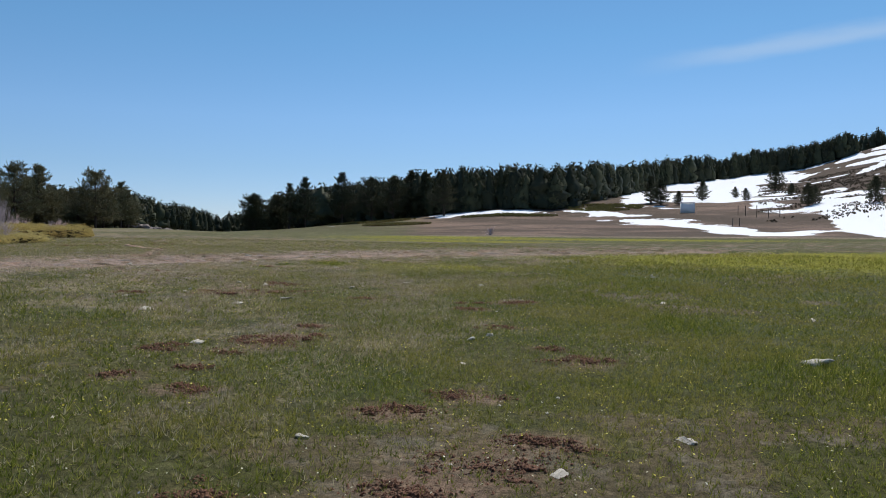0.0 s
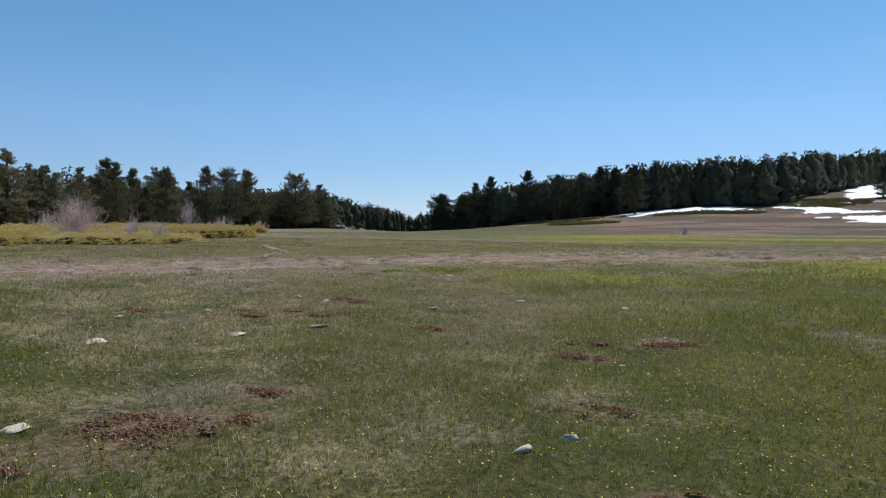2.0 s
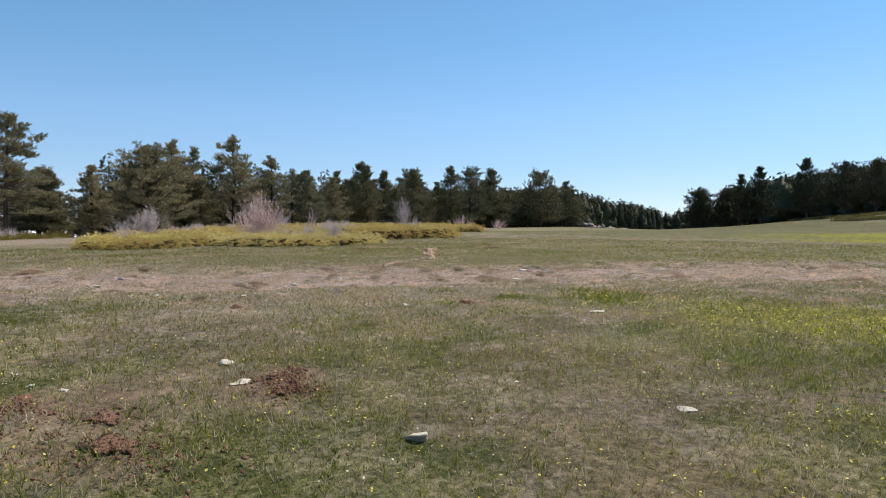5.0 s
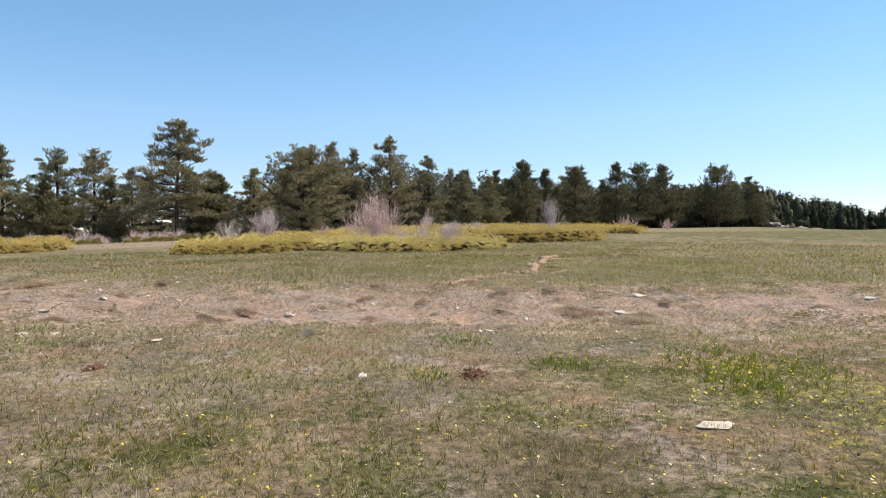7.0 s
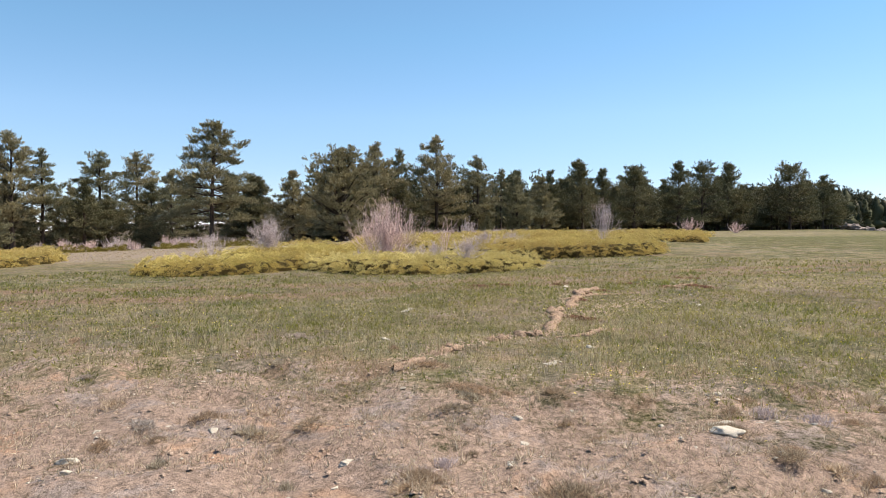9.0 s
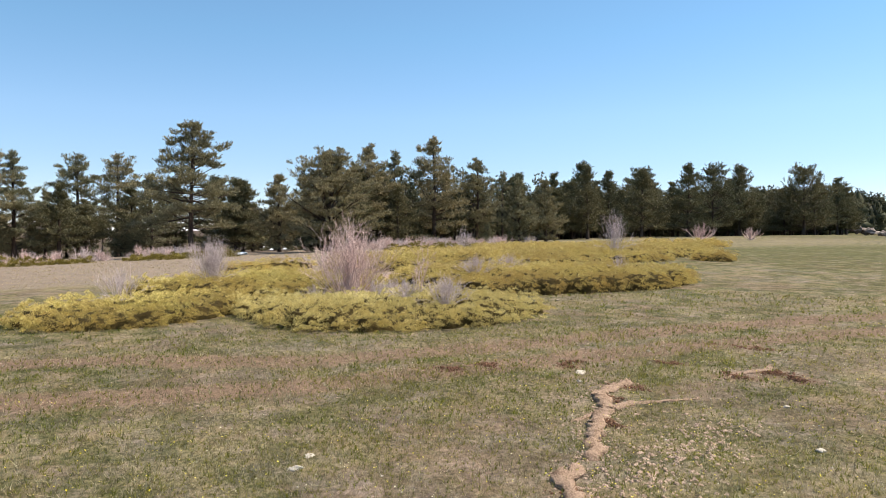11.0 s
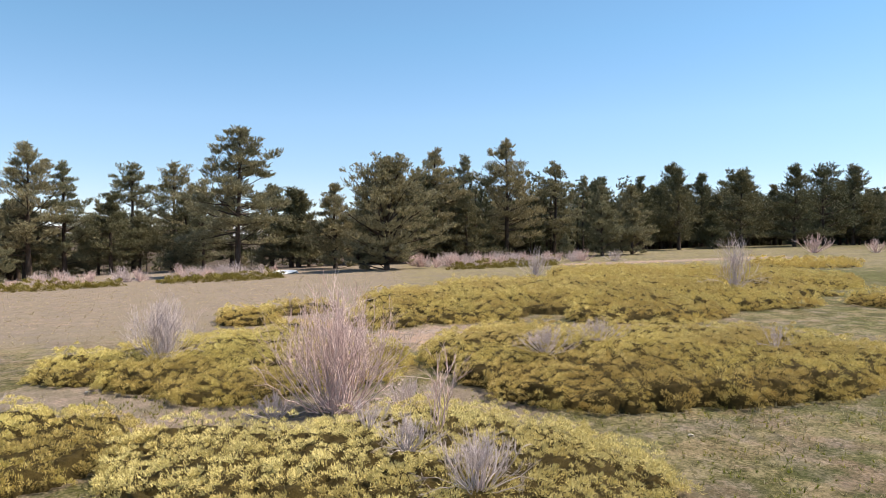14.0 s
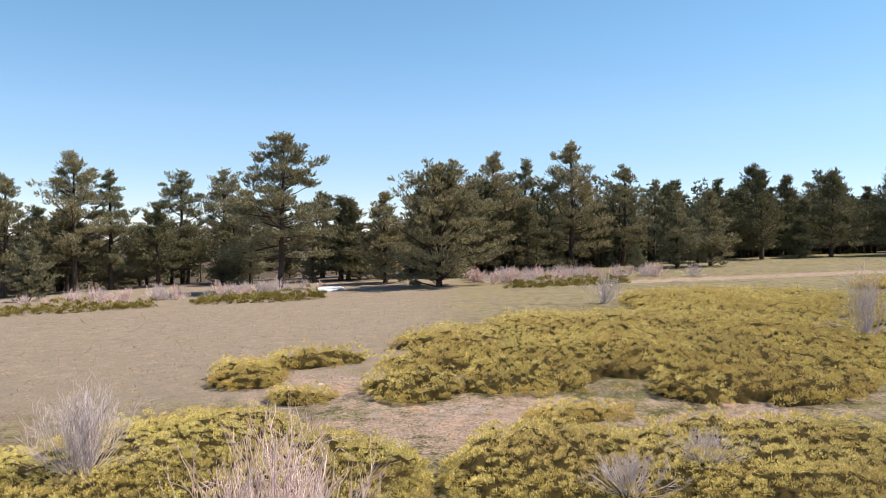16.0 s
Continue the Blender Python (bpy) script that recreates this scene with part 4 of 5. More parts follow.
juniper([(-27.55, 18.65, 0.55, 0.42, 60)], 0.24, 2, "little yellow-green juniper cushion on bare ground", JUNIPER)
juniper([(-25.2, 22.6, 0.42, 0.85, 0)], 0.22, 2, "little yellow-green juniper cushion between two mats", JUNIPER)
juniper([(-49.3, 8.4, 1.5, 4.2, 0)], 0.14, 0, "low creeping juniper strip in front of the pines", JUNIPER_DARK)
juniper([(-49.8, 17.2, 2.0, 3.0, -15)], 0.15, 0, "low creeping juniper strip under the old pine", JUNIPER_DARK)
juniper([(-29.5, 8.4, 4.4, 2.4, 0)], 0.40, 1, "yellow-green creeping juniper mat beside the meadow", JUNIPER)
juniper([(-42.5, 46.5, 2.4, 3.6, 20)], 0.30, 0, "low creeping juniper strip on the swell", JUNIPER)
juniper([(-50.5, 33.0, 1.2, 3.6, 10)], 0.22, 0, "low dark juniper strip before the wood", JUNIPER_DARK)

# ---- leafless shrubs ----
def shrub(x, y, tall, wide, stems, material=TWIGS, lift=0.0, label="leafless pinkish grey shrub", thick=1.0, limbs=7, stool=0.10):
    """A leafless shrub: stems fanned from one foot, each forked into twigs."""
    k = 8
    t = np.linspace(0, 1, k)
    ang = rng.random(stems) * 2 * np.pi
    lean = np.abs(rng.normal(0, 0.58, stems)).clip(0, 1.15)
    ln = tall * rng.uniform(0.55, 1.0, stems) * np.sqrt(1.05 - 0.62 * lean**2 / 1.33)
    foot = np.stack([np.cos(ang), np.sin(ang), 0 * ang], 1) * (lean.clip(0, 1) * rng.uniform(0.5, 1.0, stems) * stool * wide)[:, None]
    # each stem spreads low down and then turns upwards; a few lie along the ground
    lying = rng.random(stems) < 0.05
    flat = np.stack([np.cos(ang), np.sin(ang), 0 * ang], 1) * np.where(lying, 0.9, lean * (1.0 - stool) + rng.normal(0, 0.08, stems))[:, None] * wide
    spread = np.where(lying[:, None], t[None], 1 - (1 - t[None]) ** 1.45)
    rise = np.where(lying, 0.16 * tall, ln)[:, None] * np.where(lying[:, None], np.sin(2.4 * t[None]), t[None] ** 1.08)
    wob = rng.normal(0, 0.026, (stems, k, 3)).cumsum(1) * (t > 0)[None, :, None]
    line = foot[:, None] + flat[:, None] * spread[..., None] + (0, 0, 1.0) * rise[..., None] + wob * ln[:, None, None]
    line[:, :, 2] = np.maximum(line[:, :, 2], -0.04)
    r0 = thick * rng.uniform(0.0045, 0.0085, stems)
    ob = empty("bare_shrub", x, y, float(relief(x, y)) + lift, label, "shrub", "leafless shrubs")
    lone = limbs >= stems
    if lone:
        for i in range(stems):
            array_part("stem", *tubes(line[i:i + 1], r0[i] * (1.05 - 0.75 * t)[None], 4), material, ob)
    src, pieces = line, [] if lone else [tubes(line, r0[:, None] * (1.05 - 0.75 * t)[None], 4)]
    for rank, many in ((0, 5), (1, 3 if thick < 0.8 else 2 if thick < 2 else 1)):
        i = np.repeat(np.arange(len(src)), many)
        f = rng.uniform(0.35, 0.95, len(i)) * (src.shape[1] - 1)
        a = np.floor(f).astype(int).clip(0, src.shape[1] - 2)
        p = src[i, a] + (src[i, a + 1] - src[i, a]) * (f - a)[:, None]
        d = unit(unit(src[i, a + 1] - src[i, a]) + rng.normal(0, 0.40, (len(i), 3)) + (0, 0, 0.12))
        l = tall * rng.uniform(0.12, 0.27, len(i)) * (0.75 if rank else 1.0)
        q = np.linspace(0, 1, 4)
        src = p[:, None] + (d[:, None] * q[None, :, None] + rng.normal(0, 0.035, (len(i), 4, 3)) * q[None, :, None]) * l[:, None, None]
        pieces.append(tubes(src, (thick * rng.uniform(0.0018, 0.0032, len(i)))[:, None] * (1.05 - 0.6 * q)[None], 3))
    tagged(array_part("twig_mass", *merge(*pieces), material, ob), kind="stuff")
    return ob


shrub(-20.5, 18.4, 1.36, 0.92, 150, TWIGS, 0.02, "large leafless pinkish grey shrub with many upright forked stems", 1.0, 150, 0.36)
for x, y, tall, wide, stems, lift in (
    (-20.8, 14.35, 0.60, 0.50, 40, 0.20), (-24.1, 16.2, 0.85, 0.62, 140, 0.20), (-17.1, 18.9, 0.40, 0.42, 70, 0.22), (-21.6, 21.6, 0.36, 0.46, 70, 0.30),
    (-22.2, 22.75, 0.34, 0.44, 60, 0.30), (-18.1, 18.6, 0.30, 0.32, 44, 0.24), (-19.0, 18.45, 0.26, 0.28, 30, 0.22), (-20.4, 24.6, 0.30, 0.30, 20, 0.36), (-20.45, 17.65, 0.26, 0.46, 44, 0.04), (-20.4, 19.15, 0.30, 0.50, 50, 0.04),
):
    shrub(x, y, tall, wide, stems, TWIGS_GREY, lift, "small leafless grey shrub growing through juniper", 0.62, 99, 0.40)
shrub(-18.6, 19.05, 0.85, 0.16, 9, TWIGS, 0.22, "tall thin leafless stems above juniper", 1.0, 9)
shrub(-28.9, 30.9, 1.35, 0.75, 46, TWIGS_GREY, 0.25, "upright leafless grey shrub standing in juniper", 1.2, 46, 0.50)
shrub(-39.3, 29.5, 1.10, 0.80, 34, TWIGS_GREY, 0.0, "leafless grey shrub at the edge of juniper", 1.6)
FOOT = "leafless pinkish grey shrub at the foot of the pines"
bush = [shrub(-53.6, 9.0 + 3 * i, 0.85, 0.75, 30, TWIGS_GREY if i % 2 else TWIGS, 0.0, FOOT, 2.2, 6) for i in range(4)]
for i in range(104):
    if i < 48:
        x, y = -52.4 - rng.random() * 4, 4 + 19 * rng.random()
    else:
        x, y = -53.0 - rng.random() * 5, 29 + 13 * rng.random()
    if math.hypot(x + 53.5, y - 21.0) < 2.2:
        continue
    ob = copy_thing(bush[i % 4], pose(x, y, float(relief(x, y)), 0, 0, rng.uniform(0, 360)))
    s = rng.uniform(0.40, 0.85) if i < 48 else rng.uniform(0.60, 1.05)
    ob.scale = (s * 1.2, s * 1.2, s)

# ---- hut ----
def box_arrays(x0, y0, z0, x1, y1, z1):
    co = np.array([(x, y, z) for x in (x0, x1) for y in (y0, y1) for z in (z0, z1)], float)
    f = np.array([0, 1, 3, 2, 4, 6, 7, 5, 0, 4, 5, 1, 2, 3, 7, 6, 0, 2, 6, 4, 1, 5, 7, 3])
    return co, f, np.full(6, 4)


HUT = plain("white_hut_paint", (0.80, 0.80, 0.80), 0.6, 6.0)
HUT_ROOF = plain("hut_roof_sheet", (0.35, 0.36, 0.38), 0.5, 6.0)
hx, hy = 13.6, 110.5
hut = empty("hut", hx, hy, float(relief(hx, hy)) - 0.3, "small plain white hut on the snowy hillside", "hut")
hut.rotation_euler = (0, 0, radians(-4))
array_part("wall", *box_arrays(-0.98, -0.85, 0, 0.98, 0.85, 1.65), HUT, hut)
array_part("roof", *box_arrays(-1.04, -0.92, 1.65, 1.04, 0.92, 1.73), HUT_ROOF, hut)

# ---- grass ----
WAY = [(1.7, -0.5), (1.5, 3.6), (0.8, 6.0), (-0.9, 9.6), (-2.7, 11.5), (-4.1, 12.6), (-7.9, 15.0), (-10.4, 16.2)]


def inside_juniper(x, y):
    spots = [(-17.8, 18.5, 1.8), (-19.7, 14.6, 1.5), (-24.3, 17.0, 2.0), (-21.4, 23.4, 2.4), (-22.4, 21.5, 1.5)]
    return np.logical_or.reduce([np.hypot(x - a, y - b) < r for a, b, r in spots])


def strewn(rows, density):
    """Places in the plan, thinning away from the walk: bands of (reach, share of density)."""
    xs_, ys_ = [], []
    for lo, hi, share in rows:
        n = int(density * share * 46 * 44)
        x, y = rng.uniform(-30, 16, n), rng.uniform(-1, 43, n)
        seen = (y > -0.4) & (x < 6 + 0.3 * y)
        x, y = x[seen], y[seen]
        d = 2.0 * 6.0 * (1 - along(x, y, WAY, 6.0))
        keep = (d >= lo) & (d < hi)
        xs_.append(x[keep]), ys_.append(y[keep])
    return np.concatenate(xs_), np.concatenate(ys_)


x, y = strewn([(0, 2.2, 1.35), (2.2, 4.0, 0.70), (4.0, 7.0, 0.32), (7.0, 11.9, 0.10)], 800)
keep = (bare_mask(x, y) + 0.9 * (fbm(x * 2.4, y * 2.4, 3, 31) - 0.5) < 0.54) & ~inside_juniper(x, y) & (rng.random(len(x)) > np.maximum(0.32 * dead_mask(x, y), 0.85 * earth_mask(x, y))) & (rng.random(len(x)) > 0.38 * mixed_mask(x, y) - 0.1)
x, y = x[keep], y[keep]
isdry = rng.random(len(x)) < 0.16 + 0.7 * np.clip(dry_mask(x, y) + 0.7 * (fbm(x * 0.9, y * 0.9, 3, 35) - 0.5), 0.0, 1.0) - 0.30 * smooth(x, -1.0, 3.5)
for name, some, material, label in (("grass", ~isdry, GRASS, "short green spring grass of the meadow"), ("dry_grass", isdry, STRAW, "short straw-coloured dry grass of the meadow")):
    px, py = x[some], y[some]
    far = np.clip(12 * (1 - along(px, py, WAY, 6.0)), 0, 12)
    c = np.stack([px, py, relief(px, py) - 0.003], 1)
    tall = (0.018 + 0.040 * fbm(px * 0.8, py * 0.8, 2, 37)) * rng.uniform(0.6, 1.3, len(px)) * (1 + 0.04 * far) * (1.1 - 0.55 * mixed_mask(px, py))
    ob = array_part(name, *tufts(c, np.tile([0.05, 0.0, 1.0], (len(px), 1)), 5, tall, 0.0024 * (1 + 0.26 * far), 0.55), material)
    tagged(ob, label, "grass", kind="stuff")

# sparse dry tufts over the brown plain and in the bare band
n = 9000
x, y = rng.uniform(-52, -22, n), rng.uniform(4, 32, n)
keep = (bare_mask(x, y) > 0.2) & ~inside_juniper(x, y)
x, y = x[keep], y[keep]
c = np.stack([x, y, relief(x, y)], 1)
tagged(array_part("plain_grass", *tufts(c, np.tile([0, 0, 1.0], (len(x), 1)), 7, 0.05 * rng.uniform(0.5, 1.4, len(x)), 0.008, 1.0), STRAW), "sparse dry grass tufts on the brown plain", "grass", kind="stuff")

# ---- stones ----
def lump_arrays(wide, deep, tall, seed, rough=0.40, cut=3):
    """A weathered stone: a ball cut by a few flat faces and roughened."""
    bm = bmesh.new()
    bmesh.ops.create_icosphere(bm, subdivisions=3, radius=1.0)
    own = np.random.default_rng(seed)
    co = np.array([v.co[:] for v in bm.verts])
    for _ in range(cut + 4):
        nrm = unit(own.normal(size=3))
        at = own.uniform(0.45, 0.8)
        over = np.maximum(co @ nrm - at, 0)
        co = co - over[:, None] * nrm
    co = co * (1 + rough * (np.array([noise.noise(Vector(c) * 1.7 + Vector((seed, 0, 0))) for c in co]))[:, None])
    co = co * np.array([wide, deep, tall])
    faces = np.array([[v.index for v in f.verts] for f in bm.faces]).ravel()
    bm.free()
    return co, faces, np.full(len(faces) // 3, 3)


STONES_START = [
    # x, y, width
    (2.05, 2.92, 0.116), (0.34, 2.54, 0.103), (-3.19, 9.23, 0.125), (-2.22, 7.87, 0.200), (-1.59, 4.80, 0.175), (-3.18, 6.36, 0.184),
    (2.49, 12.27, 0.116), (2.41, 8.9, 0.128), (1.42, 3.65, 0.039), (0.47, 7.66, 0.052), (-6.51, 10.88, 0.12), (3.82, 7.68, 0.119),
    (0.69, 4.56, 0.057), (0.67, 5.93, 0.095), (1.58, 10.02, 0.116), (2.5, 12.69, 0.074), (-1.37, 10.46, 0.106), (-7.41, 10.08, 0.079),
    (-5.46, 7.55, 0.088), (-2.53, 7.17, 0.195), (-1.91, 9.33, 0.128), (-7.28, 10.3, 0.072), (-3.69, 9.39, 0.147), (-4.11, 7.31, 0.122),
    (-3.92, 8.42, 0.066), (-3.71, 8.53, 0.066),
    (3.17, 5.17, 0.24), (1.51, 2.32, 0.11), (-0.16, 10.30, 0.12), (0.37, 9.27, 0.08), (-7.20, 15.68, 0.11), (-8.16, 12.49, 0.066),
    # the stone at (0.53, 5.66) stands in for a grey dead plant
    (-3.78, 8.08, 0.10), (-9.75, 10.75, 0.15), (0.53, 5.66, 0.12), (-8.31, 15.31, 0.11), (-10.54, 10.74, 0.12),
]
STONES_MIDDLE = [
    # x, y, width
    (-0.76, 7.32, 0.034), (-9.84, 10.83, 0.113), (-9.25, 9.38, 0.097), (-7.55, 12.07, 0.129), (-8.35, 15.38, 0.111), (-3.58, 16.38, 0.118),
    (-5.14, 15.79, 0.099), (-0.17, 10.35, 0.108), (-6.8, 15.36, 0.157), (-5.94, 14.18, 0.105), (-7.56, 10.9, 0.114), (-7.75, 12.37, 0.119),
    (-7.28, 12.21, 0.063), (-3.34, 12.5, 0.180), (-5.9, 13.89, 0.058), (-8.72, 15.93, 0.091), (-9.75, 14.6, 0.095), (-11.42, 15.41, 0.113),
    (-8.98, 10.21, 0.133), (-4.89, 11.68, 0.093), (-5.44, 16.98, 0.148), (-5.1, 13.58, 0.058), (-6.85, 12.02, 0.078), (-7.07, 10.53, 0.053),
    (-7.17, 11.29, 0.057), (-6.62, 15.21, 0.154),
]
STONES_END = [
    # x, y, width
    (-6.1, 14.57, 0.177), (-7.53, 12.39, 0.068), (-10.76, 12.63, 0.087), (-9.37, 14.28, 0.061), (-11.62, 15.54, 0.089), (-10.31, 18.51, 0.095),
    (-8.99, 13.08, 0.055), (-6.75, 14.13, 0.048), (-6.74, 13.2, 0.063), (-7.11, 12.54, 0.082), (-6.13, 15.08, 0.023), (-6.56, 14.96, 0.046),
    (-7.64, 13.66, 0.035), (-12.63, 18.28, 0.08), (-11.15, 19.18, 0.088), (-12.56, 15.94, 0.03), (-12.95, 18.51, 0.17), (-13.55, 19.83, 0.063),
    (-12.46, 19.21, 0.039), (-18.31, 21.65, 0.104), (-22.89, 15.32, 0.124), (-24.64, 20.23, 0.089), (-28.72, 19.04, 0.124), (-50.39, 9.5, 0.204),
]
STONES = STONES_START + STONES_MIDDLE + STONES_END
for i in range(48):
    u = rng.random()
    k = int(u * 3.99)
    (ax0, ay0), (ax1, ay1) = BAND[k], BAND[k + 1]
    w = rng.random()
    STONES.append((ax0 + (ax1 - ax0) * w + rng.normal(0, 0.9), ay0 + (ay1 - ay0) * w + rng.normal(0, 0.9), rng.uniform(0.035, 0.085)))
shapes = [lump_arrays(0.5, 0.38, 0.22, 11 + i) for i in range(9)]
meshes = []
for i, (c, f, s) in enumerate(shapes):
    me = set_mesh(bpy.data.meshes.new("stone"), c, f, s)
    me.materials.append(STONE)
    meshes.append(me)
for i, (x, y, w) in enumerate(STONES):
    ob = new("stone", meshes[i % 9])
    ob.location = (x, y, float(relief(x, y)) + 0.02 * w)
    ob.rotation_euler = (rng.normal(0, 0.15), rng.normal(0, 0.15), rng.uniform(0, 6.28))
    ob.scale = (w, w * rng.uniform(0.8, 1.15), w * rng.uniform(0.6, 1.25) * (0.62 if w > 0.15 else 0.75 if w > 0.1 else 1.0))
    tagged(ob, "pale limestone stone half sunk in the grass" if w < 0.13 else "flat pale limestone slab lying in the grass", "stone", "stones in the meadow")

TUSSOCK = leaf_material("brown_tussock", [(0.0, (0.260, 0.195, 0.155)), (0.6, (0.520, 0.420, 0.345)), (1.0, (0.780, 0.680, 0.580))], 0.5)


# pebbles and crumbs of stone along the bare band
def scatter(line, half, n):
    out = []
    pts = np.array(line, float)
    seg = np.linalg.norm(np.diff(pts, axis=0), axis=1)
    pick = rng.choice(len(seg), n, p=seg / seg.sum())
    u = rng.random(n)[:, None]
    p = pts[pick] * (1 - u) + pts[pick + 1] * u
    return p + rng.normal(0, half, (n, 2))


def crumbs(places, size, material, name, label, category, squash=0.6):
    """Many small angular bits in one mesh."""
    n = len(places)
    tet = np.array([(1, 0, -0.3), (-0.6, 0.8, -0.3), (-0.6, -0.8, -0.3), (0.1, 0.1, 0.9), (0.75, 0.7, 0.15), (-0.1, -0.9, 0.25)], float)
    fc = np.array([0, 4, 3, 4, 1, 3, 1, 2, 3, 2, 5, 3, 5, 0, 3, 0, 1, 4, 0, 5, 2])
    ang = rng.random(n) * 6.28
    c, s = np.cos(ang), np.sin(ang)
    sz = np.broadcast_to(size, n) * rng.uniform(0.5, 1.4, n)
    v = np.repeat(tet[None], n, 0) * rng.uniform(0.7, 1.3, (n, 6, 3))
    x = (v[..., 0] * c[:, None] - v[..., 1] * s[:, None]) * sz[:, None] + places[:, :1]
    y = (v[..., 0] * s[:, None] + v[..., 1] * c[:, None]) * sz[:, None] + places[:, 1:]
    z = v[..., 2] * sz[:, None] * squash + relief(places[:, 0], places[:, 1])[:, None] + 0.1 * sz[:, None]
    co = np.stack([x, y, z], -1).reshape(-1, 3)
    f = (fc[None] + 6 * np.arange(n)[:, None]).ravel()
    return tagged(array_part(name, co, f, np.full(len(f) // 3, 3), material), label, category, kind="stuff")


crumbs(scatter(BAND, 1.2, 400), 0.013, STONE, "pebbles", "small pale pebbles strewn over bare soil", "pebbles")
crumbs(np.stack([rng.uniform(-14, 6, 420), rng.uniform(1, 22, 420)], 1), 0.010, STONE, "scattered_pebbles", "small pale pebbles strewn in the meadow", "pebbles")
p = scatter(BAND, 1.3, 46000)
p = p[fbm(p[:, 0] * 1.6, p[:, 1] * 1.6, 3, 81) > 0.42]
c = np.concatenate([p, relief(p[:, 0], p[:, 1])[:, None]], 1)
tagged(array_part("band_grass", *tufts(c, np.tile([0, 0, 1.0], (len(p), 1)), 6, 0.036 * rng.uniform(0.4, 1.5, len(p)), 0.0032, 0.8), TUSSOCK), "short brown dry tufts on bare soil", "grass", kind="stuff")
crumbs(scatter(BAND, 1.0, 6500), 0.013, SOIL_PALE, "soil_crumbs", "crumbs of bare reddish soil", "soil", 0.5)
crumbs(np.concatenate([scatter(RUT_A, 0.30, 600), scatter(RUT_B, 0.30, 600)]), 0.010, SOIL_PALE, "rut_crumbs", "crumbs of soil in the wheel ruts", "soil", 0.5)

# ---- earth thrown up by voles ----
for i, (x, y, w) in enumerate(MOUNDS):
    if along(x, y, BAND, 2.0) > 0.5:
        own = np.random.default_rng(500 + i)
        n = int(30 + 160 * w)
        p = own.normal(0, 0.22 * w, (n, 2)) * (1.4, 0.9)
        ob = empty("tussock", x, y, None, "low brown tussock of dry heath on bare soil", "tussock", "brown tussocks")
        tagged(array_part("dry_growth", *tufts(np.concatenate([p, 0 * p[:, :1]], 1), np.tile([0, 0, 1.0], (n, 1)), 12, 0.034, 0.004, 1.0), TUSSOCK, ob), kind="stuff")
        continue
    own = np.random.default_rng(500 + i)
    n = int(120 + 1150 * w)
    # several spills of crumbs run together into an uneven streak
    spills = own.normal(0, 0.36 * w, (7, 2)) * (1.3, 0.75)
    which = own.integers(0, 7, n)
    p = spills[which] + own.normal(0, 0.13 * w, (n, 2)) * own.uniform(0.4, 2.6, (n, 1)) * (1.2, 0.8)
    turn = own.uniform(-0.6, 0.6)
    spin = np.array([[math.cos(turn), math.sin(turn)], [-math.sin(turn), math.cos(turn)]])
    near = np.exp(-((p[:, None] - spills[None]) ** 2).sum(2) / (2 * (0.14 * w) ** 2)).max(1)
    p = p @ spin
    pieces = []
    clod = np.array([(1, 0, -0.3), (-0.6, 0.8, -0.3), (-0.6, -0.8, -0.3), (0.1, 0.1, 0.9), (0.75, 0.7, 0.15), (-0.1, -0.9, 0.25)], float)
    fc = np.array([0, 4, 3, 4, 1, 3, 1, 2, 3, 2, 5, 3, 5, 0, 3, 0, 1, 4, 0, 5, 2])
    sz = own.uniform(0.002, 0.0095, n) * own.uniform(0.5, 1.4, n)
    z = 0.020 * near * own.uniform(0.2, 1.1, n) + 0.002
    v = clod[None] * own.uniform(0.5, 1.5, (n, 6, 3)) * sz[:, None, None]
    v[..., :2] += p[:, None]
    v[..., 2] += z[:, None]
    bits = (v.reshape(-1, 3), (fc[None] + 6 * np.arange(n)[:, None]).ravel(), np.full(n * 7, 3))
    for k, (sx, sy) in enumerate((spills @ spin)[:5]):
        lump = lump_arrays(0.13 * w, 0.08 * w, 0.008 + 0.014 * w * own.uniform(0.3, 1.0), 900 + 7 * i + k, 0.9, 1)
        pieces.append((lump[0] + (sx, sy, 0), lump[1], lump[2]))
    ob = empty("earth_mound", x, y, None, "crumbly red-brown earth thrown up in the grass", "earth mound", "earth mounds")
    for lump in pieces:
        array_part("soil_lump", *lump, SOIL, ob)
    tagged(array_part("loose_soil", *bits, SOIL, ob), kind="stuff")

# low brown and grey-lilac tussocks all over the bare band
own = np.random.default_rng(88)
LILAC = leaf_material("grey_lilac_tussock", [(0.0, (0.270, 0.215, 0.205)), (0.6, (0.500, 0.420, 0.405)), (1.0, (0.720, 0.640, 0.620))], 0.5)
HEATHY = leaf_material("dark_brown_tussock", [(0.0, (0.190, 0.130, 0.100)), (0.6, (0.400, 0.300, 0.235)), (1.0, (0.640, 0.520, 0.420))], 0.5)
growth = []
for k in range(8):
    n = 70 + 12 * k
    p = own.normal(0, 1, (n, 2)) * (0.062, 0.045)
    c = np.concatenate([p, (0.035 * np.exp(-(p**2).sum(1) / 0.006))[:, None]], 1)
    a = unit(np.concatenate([p * 9, np.ones((n, 1))], 1))
    me = set_mesh(bpy.data.meshes.new("dry_growth"), *tufts(c, a, 8, 0.050, 0.0036, 0.75))
    me.materials.append((TUSSOCK, HEATHY, LILAC, HEATHY)[k % 4])
    growth.append(me)
